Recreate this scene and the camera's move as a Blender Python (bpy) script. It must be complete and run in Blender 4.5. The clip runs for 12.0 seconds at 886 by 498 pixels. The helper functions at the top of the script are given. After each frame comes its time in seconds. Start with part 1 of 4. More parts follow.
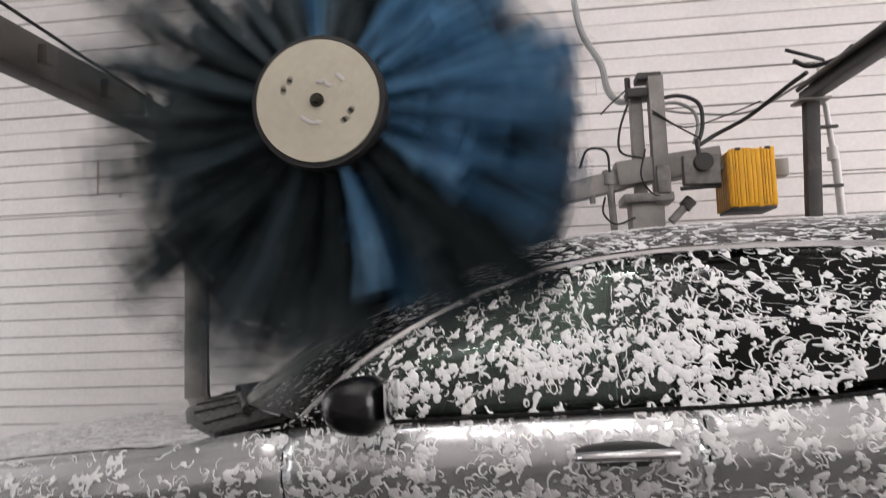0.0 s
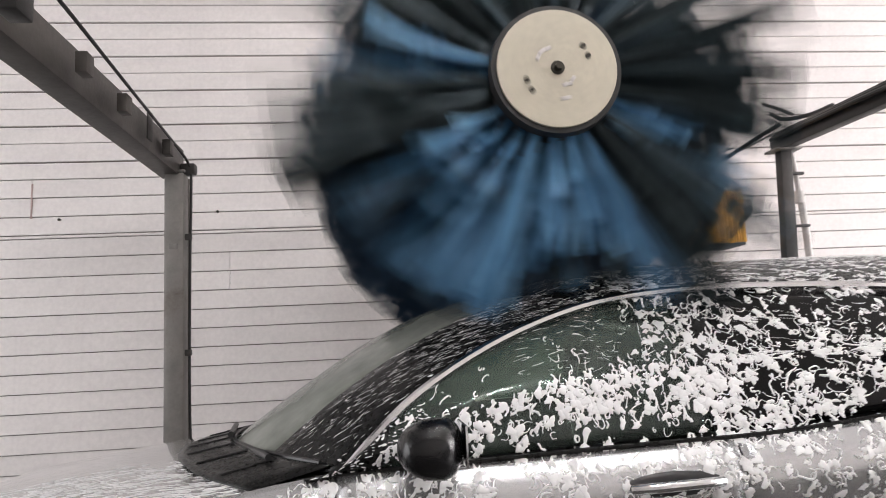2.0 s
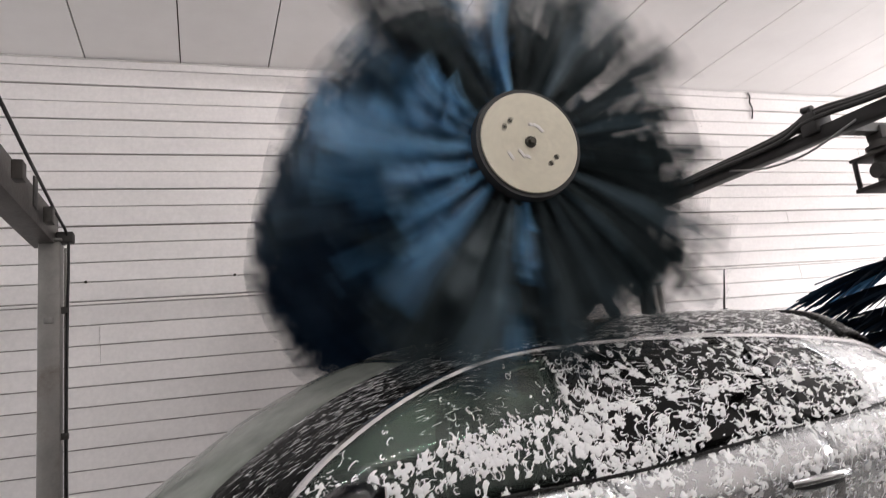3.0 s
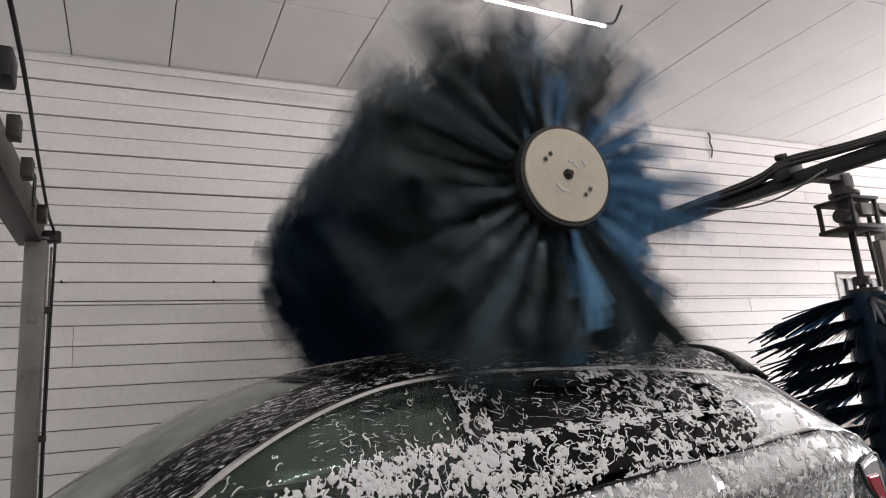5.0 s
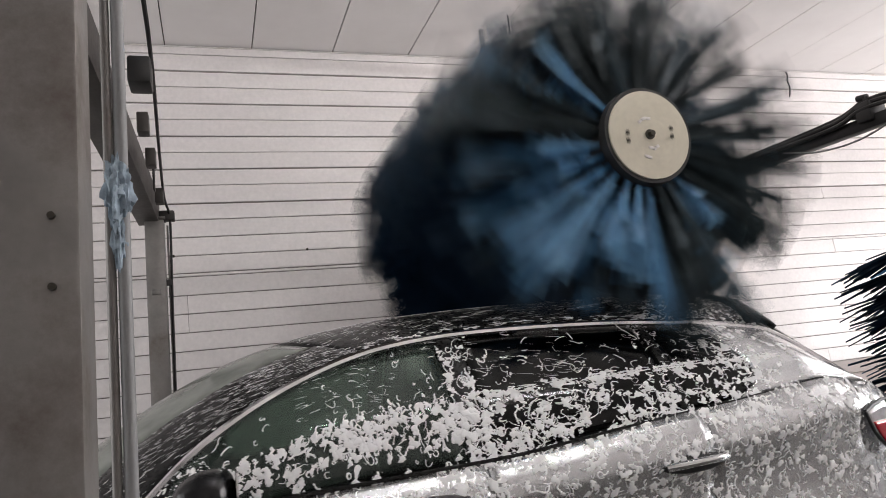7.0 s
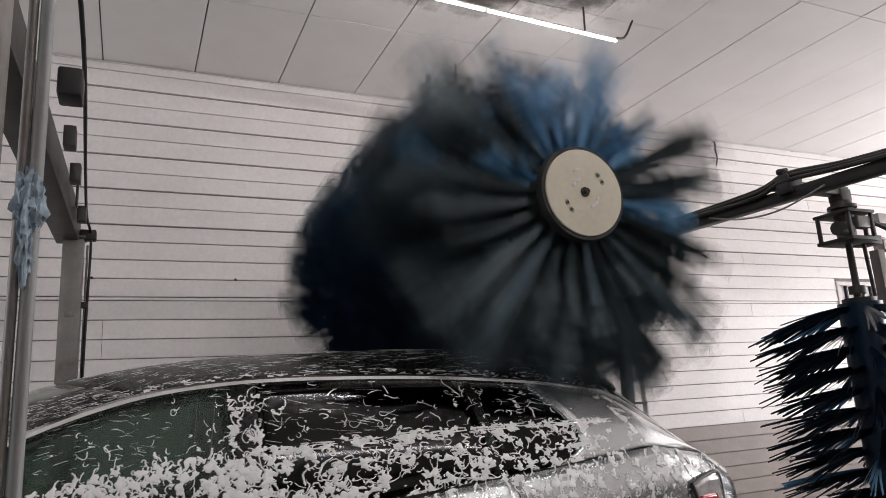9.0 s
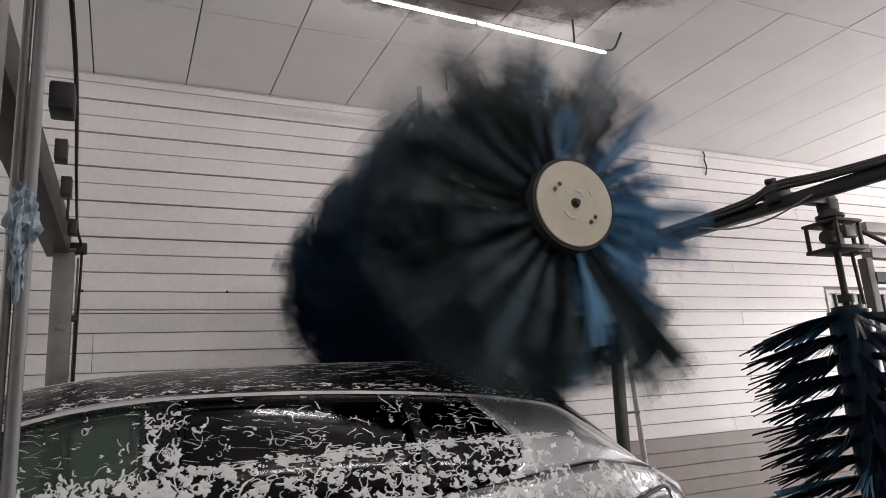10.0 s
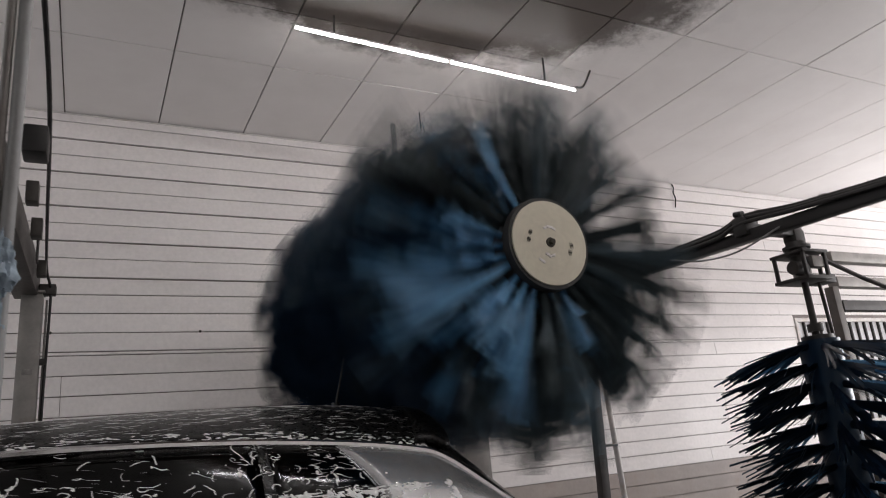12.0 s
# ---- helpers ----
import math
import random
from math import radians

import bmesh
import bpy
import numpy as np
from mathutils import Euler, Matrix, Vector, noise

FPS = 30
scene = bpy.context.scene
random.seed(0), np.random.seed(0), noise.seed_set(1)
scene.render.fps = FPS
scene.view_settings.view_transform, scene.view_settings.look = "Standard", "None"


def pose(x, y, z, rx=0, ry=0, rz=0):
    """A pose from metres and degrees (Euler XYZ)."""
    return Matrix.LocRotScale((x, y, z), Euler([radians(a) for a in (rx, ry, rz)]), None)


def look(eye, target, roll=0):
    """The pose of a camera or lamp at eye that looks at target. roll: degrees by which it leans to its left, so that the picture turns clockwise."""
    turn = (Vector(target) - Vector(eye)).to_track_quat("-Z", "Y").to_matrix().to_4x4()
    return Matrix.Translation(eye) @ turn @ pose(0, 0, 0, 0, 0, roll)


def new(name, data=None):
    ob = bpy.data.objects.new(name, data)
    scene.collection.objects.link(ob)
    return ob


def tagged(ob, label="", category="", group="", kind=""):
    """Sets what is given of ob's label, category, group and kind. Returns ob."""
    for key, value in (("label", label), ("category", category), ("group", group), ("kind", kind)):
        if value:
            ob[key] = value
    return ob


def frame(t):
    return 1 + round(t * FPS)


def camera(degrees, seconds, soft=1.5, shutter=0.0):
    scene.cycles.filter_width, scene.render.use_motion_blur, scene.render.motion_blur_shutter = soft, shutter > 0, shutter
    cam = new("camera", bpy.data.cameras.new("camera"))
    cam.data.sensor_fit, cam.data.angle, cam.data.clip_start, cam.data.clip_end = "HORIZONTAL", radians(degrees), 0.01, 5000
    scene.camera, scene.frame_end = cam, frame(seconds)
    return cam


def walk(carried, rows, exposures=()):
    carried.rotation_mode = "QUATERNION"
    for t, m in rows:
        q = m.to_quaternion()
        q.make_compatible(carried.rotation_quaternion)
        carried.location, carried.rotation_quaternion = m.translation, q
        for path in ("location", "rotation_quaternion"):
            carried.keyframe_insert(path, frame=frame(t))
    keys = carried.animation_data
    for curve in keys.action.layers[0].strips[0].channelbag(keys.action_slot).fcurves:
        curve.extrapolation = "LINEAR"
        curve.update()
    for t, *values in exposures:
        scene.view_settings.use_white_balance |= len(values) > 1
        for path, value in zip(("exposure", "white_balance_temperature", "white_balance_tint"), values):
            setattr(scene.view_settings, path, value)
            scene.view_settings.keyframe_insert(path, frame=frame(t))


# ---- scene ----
cam = camera(65.2, 12.0, soft=0.85, shutter=0.38)
PATH = [
    (0, (2.263, -5.648, 1.287), (2.045, -3.669, 1.479), -2.0),
    (0.5, (2.003, -5.621, 1.271), (1.858, -3.658, 1.622), -3.9),
    (1, (1.766, -5.571, 1.294), (1.755, -3.595, 1.599), -3.1),
    (1.5, (1.51, -5.574, 1.321), (1.595, -3.59, 1.556), -4.4),
    (2, (1.272, -5.665, 1.332), (1.474, -3.693, 1.594), -2.8),
    (2.5, (1.015, -5.747, 1.323), (1.454, -3.822, 1.643), -4.2),
    (3, (0.83, -5.759, 1.344), (1.502, -3.919, 1.747), -6.4),
    (3.5, (0.656, -5.764, 1.358), (1.42, -3.988, 1.869), -4.5),
    (3.7, (0.526, -5.812, 1.375), (1.377, -4.074, 1.88), -4.1),
    (5.3, (0.499, -5.766, 1.352), (1.295, -3.975, 1.751), -4.9),
    (5.5, (0.502, -5.754, 1.343), (1.26, -3.942, 1.718), -5.3),
    (6, (0.48, -5.721, 1.343), (1.059, -3.844, 1.716), -5.4),
    (6.5, (0.45, -5.775, 1.358), (1.097, -3.912, 1.692), -7.2),
    (7, (0.313, -5.972, 1.357), (0.953, -4.105, 1.682), -6.2),
    (7.5, (0.315, -5.977, 1.358), (1.04, -4.153, 1.74), -4.7),
    (7.7, (0.34, -5.966, 1.375), (1.091, -4.152, 1.755), -4.3),
    (9.5, (0.326, -5.956, 1.355), (1.149, -4.188, 1.801), -3.6),
    (10, (0.323, -5.966, 1.362), (1.159, -4.206, 1.817), -3.9),
    (10.5, (0.282, -5.979, 1.366), (1.191, -4.265, 1.85), -1.9),
    (11, (0.211, -6.001, 1.386), (1.104, -4.299, 1.942), -2.5),
    (11.5, (0.226, -6.009, 1.391), (1.107, -4.312, 1.978), -3.5),
    (12, (0.303, -5.976, 1.378), (1.203, -4.274, 1.919), -5.3),
]
EXPOSURE = [(0, -0.33), (0.5, -0.2), (1.0, -0.06), (1.5, 0.02), (2, 0.05), (2.5, -0.02), (3, -0.28), (3.5, -0.62), (5.5, -0.7), (6, -0.32), (6.5, -0.16), (7, -0.42), (7.5, -0.46), (9.5, -0.83), (10.5, -0.92), (11.5, -1.08), (12, -1.05)]
walk(cam, [(t, look(eye, target, roll)) for t, eye, target, roll in PATH], EXPOSURE)

# ---- light ----
world = bpy.data.worlds.new("world")
scene.world = world
world.use_nodes = True
world.node_tree.nodes["Background"].inputs["Color"].default_value = (0.75, 0.8, 0.9, 1)
world.node_tree.nodes["Background"].inputs["Strength"].default_value = 0.6
scene.view_settings.exposure = 0.0


def area_lamp(name, m, sx, sy, watts, colour=(1, 1, 1)):
    data = bpy.data.lights.new(name, "AREA")
    data.shape, data.size, data.size_y, data.energy, data.color = "RECTANGLE", sx, sy, watts, colour
    ob = new(name, data)
    ob.matrix_basis = m
    return ob


# unseen fill lamps added at the hall's open ends; the ceiling tubes glow by their material
area_lamp("fill_exit", look((11.7, -4.3, 1.9), (9.4, -3.4, 4.2)), 4.6, 1.8, 860, (1, 0.965, 0.975))
area_lamp("fill_entry", look((-5.7, -3.6, 2.0), (0.0, -3.4, 2.0)), 5.0, 3.4, 225, (1, 0.98, 0.985))
# first tube real; second placed for window reflections; the rest added unseen as fill
TUBES = [(1.41, -2.0), (1.2, -3.95), (5.9, -3.95), (8.6, -3.95), (1.2, -5.9)]


# ---- materials ----
def nodes_of(name):
    m = bpy.data.materials.new(name)
    m.use_nodes = True
    t = m.node_tree
    return m, t, t.nodes["Principled BSDF"]


def link(t, a, b):
    t.links.new(a, b)


def noise_node(t, scale, detail=4, rough=0.6, coord="Object"):
    tc = t.nodes.new("ShaderNodeTexCoord")
    n = t.nodes.new("ShaderNodeTexNoise")
    n.inputs["Scale"].default_value, n.inputs["Detail"].default_value, n.inputs["Roughness"].default_value = scale, detail, rough
    link(t, tc.outputs[coord], n.inputs["Vector"])
    return n


def ramp_node(t, fac, stops):
    r = t.nodes.new("ShaderNodeValToRGB")
    el = r.color_ramp.elements
    while len(el) < len(stops):
        el.new(0.5)
    for e, (p, c) in zip(el, stops):
        e.position, e.color = p, (*c, 1)
    link(t, fac, r.inputs["Fac"])
    return r


def mixed(t, kind, fac, a, b):
    m = t.nodes.new("ShaderNodeMix")
    m.data_type, m.blend_type = "RGBA", kind
    for sock, v in ((m.inputs[0], fac), (m.inputs[6], a), (m.inputs[7], b)):
        if isinstance(v, (int, float)):
            sock.default_value = v
        elif isinstance(v, tuple):
            sock.default_value = (*v, 1)
        else:
            link(t, v, sock)
    return m.outputs[2]


def surface(name, base, rough=0.5, metal=0.0, vary=0.15, scale=6.0, fine=60.0, bump=0.1, coat=0.0, dirt=None, dirt_at=0.6, per_piece=0.0, coord="Object", bump_dist=0.004):
    """A procedural paint, metal or plastic with broad and fine variation."""
    m, t, p = nodes_of(name)
    broad, small = noise_node(t, scale, coord=coord), noise_node(t, fine, 6, coord=coord)
    lo = tuple(c * (1 - vary) for c in base)
    hi = tuple(min(1, c * (1 + vary * 0.7)) for c in base)
    col = ramp_node(t, broad.outputs["Fac"], [(0.3, lo), (0.7, hi)]).outputs["Color"]
    grain = ramp_node(t, small.outputs["Fac"], [(0.3, (0.86, 0.86, 0.86)), (0.7, (1, 1, 1))]).outputs["Color"]
    col = mixed(t, "MULTIPLY", 0.8, col, grain)
    if dirt:
        d = noise_node(t, scale * 0.5, 8, 0.7, coord=coord)
        f = ramp_node(t, d.outputs["Fac"], [(dirt_at - 0.06, (0, 0, 0)), (dirt_at + 0.1, (1, 1, 1))]).outputs["Color"]
        col = mixed(t, "MIX", f, col, dirt)
    if per_piece:
        oi = t.nodes.new("ShaderNodeObjectInfo")
        r = ramp_node(t, oi.outputs["Random"], [(0, (1 - per_piece,) * 3), (1, (1, 1, 1))]).outputs["Color"]
        col = mixed(t, "MULTIPLY", 1.0, col, r)
    link(t, col, p.inputs["Base Color"])
    rr = t.nodes.new("ShaderNodeMapRange")
    rr.inputs["To Min"].default_value, rr.inputs["To Max"].default_value = max(0.02, rough * 0.75), min(1, rough * 1.25)
    link(t, small.outputs["Fac"], rr.inputs["Value"])
    link(t, rr.outputs[0], p.inputs["Roughness"])
    p.inputs["Metallic"].default_value = metal
    p.inputs["Coat Weight"].default_value = coat
    p.inputs["Coat Roughness"].default_value = 0.05
    if bump:
        b = t.nodes.new("ShaderNodeBump")
        b.inputs["Strength"].default_value, b.inputs["Distance"].default_value = bump, bump_dist
        link(t, small.outputs["Fac"], b.inputs["Height"])
        link(t, b.outputs["Normal"], p.inputs["Normal"])
    return m


def glass(name, tint, gloss, film=0.0, film_colour=(0.5, 0.55, 0.5)):
    """Thin tinted car glass: light passes tinted, with a mirror film over it."""
    m, t, p = nodes_of(name)
    tr, gl, mx = t.nodes.new("ShaderNodeBsdfTransparent"), t.nodes.new("ShaderNodeBsdfGlossy"), t.nodes.new("ShaderNodeMixShader")
    n = noise_node(t, 9, 5)
    c = ramp_node(t, n.outputs["Fac"], [(0.3, tuple(v * 0.85 for v in tint)), (0.75, tint)]).outputs["Color"]
    link(t, c, tr.inputs["Color"])
    gl.inputs["Roughness"].default_value = 0.05
    fr = t.nodes.new("ShaderNodeFresnel")
    fr.inputs["IOR"].default_value = gloss
    wet = noise_node(t, 35, 6)
    b = t.nodes.new("ShaderNodeBump")
    b.inputs["Strength"].default_value, b.inputs["Distance"].default_value = 0.12, 0.002
    link(t, wet.outputs["Fac"], b.inputs["Height"])
    link(t, b.outputs["Normal"], gl.inputs["Normal"])
    link(t, fr.outputs[0], mx.inputs[0])
    body = tr.outputs[0]
    if film:
        df, fm = t.nodes.new("ShaderNodeBsdfDiffuse"), t.nodes.new("ShaderNodeMixShader")
        df.inputs["Color"].default_value = (*film_colour, 1)
        mist = noise_node(t, 5, 5)
        mr = t.nodes.new("ShaderNodeMapRange")
        mr.inputs["From Min"].default_value, mr.inputs["From Max"].default_value = 0.3, 0.7
        mr.inputs["To Min"].default_value, mr.inputs["To Max"].default_value = film * 0.7, film * 1.2
        link(t, mist.outputs["Fac"], mr.inputs["Value"])
        link(t, mr.outputs[0], fm.inputs[0])
        link(t, tr.outputs[0], fm.inputs[1])
        link(t, df.outputs[0], fm.inputs[2])
        body = fm.outputs[0]
    link(t, body, mx.inputs[1])
    link(t, gl.outputs[0], mx.inputs[2])
    link(t, mx.outputs[0], t.nodes["Material Output"].inputs["Surface"])
    return m


def glow(name, colour, strength):
    m, t, p = nodes_of(name)
    p.inputs["Base Color"].default_value = (*colour, 1)
    p.inputs["Emission Color"].default_value = (*colour, 1)
    p.inputs["Emission Strength"].default_value = strength
    return m


M_SIDING = surface("white_siding", (0.80, 0.76, 0.745), 0.42, vary=0.05, scale=1.2, fine=30, bump=0.05, dirt=(0.66, 0.60, 0.57), dirt_at=0.66, per_piece=0.05)
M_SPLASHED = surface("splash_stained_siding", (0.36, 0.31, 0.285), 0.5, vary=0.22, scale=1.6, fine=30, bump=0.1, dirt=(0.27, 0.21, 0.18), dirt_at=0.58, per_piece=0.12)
M_GROOVE = surface("wall_backing", (0.22, 0.19, 0.18), 0.9)
M_WALL = surface("plain_wall", (0.62, 0.59, 0.57), 0.8, vary=0.1, scale=0.8)
M_FLOOR = surface("wet_concrete", (0.065, 0.062, 0.058), 0.25, vary=0.3, scale=1.5, fine=40, bump=0.25)
M_STEEL = surface("galvanised_steel", (0.25, 0.235, 0.222), 0.5, metal=0.35, vary=0.25, scale=5, fine=50, bump=0.15, dirt=(0.13, 0.11, 0.095), dirt_at=0.6)
M_DARKSTEEL = surface("dark_steel", (0.038, 0.034, 0.032), 0.6, metal=0.0, vary=0.3, scale=8, dirt=(0.10, 0.08, 0.07), dirt_at=0.63)
M_RUSTY = surface("weathered_steel", (0.085, 0.076, 0.069), 0.55, metal=0.2, vary=0.4, scale=4, fine=40, bump=0.25, dirt=(0.05, 0.042, 0.036), dirt_at=0.6)
M_CAST = surface("cast_metal", (0.22, 0.21, 0.20), 0.5, metal=0.6, vary=0.35, scale=14, bump=0.3)
M_RUBBER = surface("black_rubber", (0.018, 0.017, 0.017), 0.5, vary=0.2, bump=0.1)
M_HOSE = surface("grey_hose", (0.28, 0.28, 0.28), 0.5)
M_PVC = surface("white_pipe", (0.66, 0.63, 0.61), 0.4, dirt=(0.42, 0.36, 0.31), dirt_at=0.6)
M_YELLOW = surface("yellow_plastic", (0.80, 0.40, 0.012), 0.45, vary=0.12, scale=8, dirt=(0.42, 0.19, 0.02), dirt_at=0.68)
M_YELLOWDARK = surface("yellow_plastic_dark", (0.42, 0.20, 0.015), 0.6, vary=0.3, scale=10)
M_SILVER = surface("silver_car_paint", (0.64, 0.645, 0.655), 0.25, metal=0.72, vary=0.03, scale=3, fine=1500, bump=0.0, coat=1.0)
M_BLACKGLOSS = surface("gloss_black_paint", (0.012, 0.012, 0.013), 0.14, vary=0.2, fine=90, bump=0.05, coat=0.6, bump_dist=0.001)
M_ROOF = surface("wet_black_roof", (0.008, 0.008, 0.008), 0.28, vary=0.3, fine=70, bump=0.4, bump_dist=0.0015)
M_ROOF.node_tree.nodes["Principled BSDF"].inputs["Specular IOR Level"].default_value = 0.22
M_MIRRORCASE = surface("wet_black_case", (0.008, 0.008, 0.009), 0.1, vary=0.3, scale=20, fine=38, bump=0.45, bump_dist=0.006)
M_MIRRORCASE.node_tree.nodes["Principled BSDF"].inputs["Specular IOR Level"].default_value = 0.35
M_CHROME = surface("bright_trim", (0.78, 0.78, 0.79), 0.16, metal=1.0, vary=0.05, bump=0.02)
M_BLACKTRIM = surface("black_trim", (0.02, 0.02, 0.021), 0.4, vary=0.2)
M_SEAT = surface("dark_upholstery", (0.05, 0.05, 0.052), 0.85, vary=0.3, fine=200)
M_GLASS = glass("green_tinted_glass", (0.56, 0.66, 0.60), 1.48, 0.09, (0.34, 0.42, 0.38))
M_SCREEN = glass("windscreen_glass", (0.62, 0.66, 0.62), 1.25, 0.62, (0.40, 0.425, 0.385))
M_PRIVACY = glass("dark_privacy_glass", (0.035, 0.032, 0.034), 1.42)
M_FOAM = surface("white_foam", (0.93, 0.93, 0.93), 0.7, vary=0.03, scale=40, fine=300, bump=0.1, bump_dist=0.002)
M_FOAM.node_tree.nodes["Principled BSDF"].inputs["Subsurface Weight"].default_value = 0.0
M_REDLENS = surface("red_lens", (0.50, 0.006, 0.02), 0.12, vary=0.25, scale=25, coat=0.8)
M_CLEARLENS = surface("clear_lens", (0.72, 0.70, 0.71), 0.1, metal=0.4, vary=0.2, scale=30, coat=0.8)
M_DISC = surface("cream_plastic_disc", (0.62, 0.575, 0.46), 0.5, vary=0.07, scale=7, fine=45, bump=0.12, dirt=(0.40, 0.36, 0.27), dirt_at=0.68)
M_DARKHOLE = surface("dark_bolt", (0.05, 0.045, 0.035), 0.5, metal=0.6)
M_TUBE = glow("lit_tube", (1, 0.965, 0.97), 205)
M_ADDEDTUBE = glow("added_lit_tube", (1, 0.965, 0.975), 90)
# weaker glow, set to keep the ceiling round this tube from over-brightening
M_DIMTUBE = glow("dim_lit_tube", (1, 0.965, 0.95), 48)
M_FIXTURE = surface("lamp_housing", (0.55, 0.53, 0.52), 0.5)
M_CLOTH = surface("blue_grey_rag", (0.30, 0.37, 0.43), 0.9, vary=0.4, scale=30, bump=0.4)
M_STRIP = surface("translucent_strip", (0.62, 0.62, 0.63), 0.35, vary=0.2, scale=6)
M_SKY = glow("daylight_outside", (0.95, 0.97, 1.0), 1.6)


def bristle_material(name, stops):
    """Polyethylene strands: each piece its own shade, the palest painted in for sheen, light shining through a little.
    """
    m, t, p = nodes_of(name)
    gi, oi = t.nodes.new("ShaderNodeNewGeometry"), t.nodes.new("ShaderNodeObjectInfo")
    half = t.nodes.new("ShaderNodeMix")
    half.data_type = "FLOAT"
    half.inputs[0].default_value = 0.56
    link(t, oi.outputs["Random"], half.inputs[2])
    link(t, gi.outputs["Random Per Island"], half.inputs[3])
    c = ramp_node(t, half.outputs[0], stops).outputs["Color"]
    link(t, c, p.inputs["Base Color"])
    p.inputs["Roughness"].default_value = 0.3
    p.inputs["Specular IOR Level"].default_value = 0.42
    p.inputs["Specular Tint"].default_value = (0.7, 0.88, 1.0, 1)
    tl, mx = t.nodes.new("ShaderNodeBsdfTranslucent"), t.nodes.new("ShaderNodeMixShader")
    link(t, c, tl.inputs["Color"])
    mx.inputs[0].default_value = 0.13
    link(t, p.outputs[0], mx.inputs[1])
    link(t, tl.outputs[0], mx.inputs[2])
    link(t, mx.outputs[0], t.nodes["Material Output"].inputs["Surface"])
    return m


def ceiling_material():
    """White ceiling boards, sooty brown where the drying air has blown on them."""
    m, t, p = nodes_of("ceiling_boards")
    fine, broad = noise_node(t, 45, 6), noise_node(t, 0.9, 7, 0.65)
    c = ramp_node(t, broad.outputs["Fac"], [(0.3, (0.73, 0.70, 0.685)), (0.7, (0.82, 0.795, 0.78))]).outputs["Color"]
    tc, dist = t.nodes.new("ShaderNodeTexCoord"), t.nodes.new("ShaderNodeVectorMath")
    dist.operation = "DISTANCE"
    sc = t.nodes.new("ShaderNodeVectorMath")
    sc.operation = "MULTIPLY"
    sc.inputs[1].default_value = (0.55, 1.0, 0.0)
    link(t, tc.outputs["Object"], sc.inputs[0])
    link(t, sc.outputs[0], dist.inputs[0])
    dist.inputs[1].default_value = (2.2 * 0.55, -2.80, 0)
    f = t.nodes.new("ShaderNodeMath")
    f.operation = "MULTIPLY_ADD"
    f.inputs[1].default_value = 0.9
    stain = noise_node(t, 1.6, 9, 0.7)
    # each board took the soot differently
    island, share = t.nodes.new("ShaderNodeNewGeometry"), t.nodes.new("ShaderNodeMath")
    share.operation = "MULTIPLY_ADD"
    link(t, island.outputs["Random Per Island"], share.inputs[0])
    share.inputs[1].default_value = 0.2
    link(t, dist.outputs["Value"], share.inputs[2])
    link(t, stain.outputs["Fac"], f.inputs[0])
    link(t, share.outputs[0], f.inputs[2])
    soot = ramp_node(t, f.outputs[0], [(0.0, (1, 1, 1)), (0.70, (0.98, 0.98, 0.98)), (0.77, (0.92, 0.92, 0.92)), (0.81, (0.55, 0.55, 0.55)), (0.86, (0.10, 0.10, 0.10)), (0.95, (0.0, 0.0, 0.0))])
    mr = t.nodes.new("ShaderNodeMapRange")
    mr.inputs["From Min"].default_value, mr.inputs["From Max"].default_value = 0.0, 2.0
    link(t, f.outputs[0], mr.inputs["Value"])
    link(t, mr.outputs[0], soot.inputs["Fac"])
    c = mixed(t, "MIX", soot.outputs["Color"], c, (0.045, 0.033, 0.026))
    link(t, c, p.inputs["Base Color"])
    p.inputs["Roughness"].default_value = 0.45
    b = t.nodes.new("ShaderNodeBump")
    b.inputs["Strength"].default_value, b.inputs["Distance"].default_value = 0.1, 0.003
    link(t, fine.outputs["Fac"], b.inputs["Height"])
    link(t, b.outputs["Normal"], p.inputs["Normal"])
    return m


# the last, palest stop of each ramp paints wet highlights onto some strands
M_BRISTLE = bristle_material("blue_bristles", [(0.12, (0.008, 0.022, 0.04)), (0.32, (0.03, 0.085, 0.16)), (0.5, (0.07, 0.19, 0.35)), (0.7, (0.13, 0.32, 0.54)), (0.9, (0.26, 0.50, 0.72))])
M_BLACKBRISTLE = bristle_material("black_bristles", [(0.12, (0.004, 0.006, 0.006)), (0.45, (0.012, 0.017, 0.017)), (0.68, (0.018, 0.026, 0.028)), (0.82, (0.034, 0.052, 0.064)), (0.95, (0.12, 0.18, 0.23))])
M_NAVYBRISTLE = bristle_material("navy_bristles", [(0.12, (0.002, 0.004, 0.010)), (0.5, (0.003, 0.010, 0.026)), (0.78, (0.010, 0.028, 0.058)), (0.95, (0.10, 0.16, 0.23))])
M_CEILING = ceiling_material()


# ---- mesh helpers ----
def make(name, bm, material, parent=None, label="", smooth=True):
    me = bpy.data.meshes.new(name)
    bm.to_mesh(me)
    bm.free()
    me.materials.append(material)
    if smooth:
        me.polygons.foreach_set("use_smooth", [True] * len(me.polygons))
        me.set_sharp_from_angle(angle=radians(35))
    ob = new(name, me)
    if parent:
        ob.parent = parent
    if label:
        tagged(ob, label)
    return ob


part = make


def thing(name, label, category, group="", at=(0, 0, 0)):
    ob = new(name)
    ob.location = at
    ob.empty_display_size = 0.1
    return tagged(ob, label, category, group)


def raw(name, verts, faces, material, parent=None, smooth=False, label=""):
    me = bpy.data.meshes.new(name)
    me.from_pydata([tuple(v) for v in verts], [], faces)
    me.materials.append(material)
    if smooth:
        me.polygons.foreach_set("use_smooth", [True] * len(me.polygons))
    ob = new(name, me)
    if parent:
        ob.parent = parent
    if label:
        tagged(ob, label)
    return ob


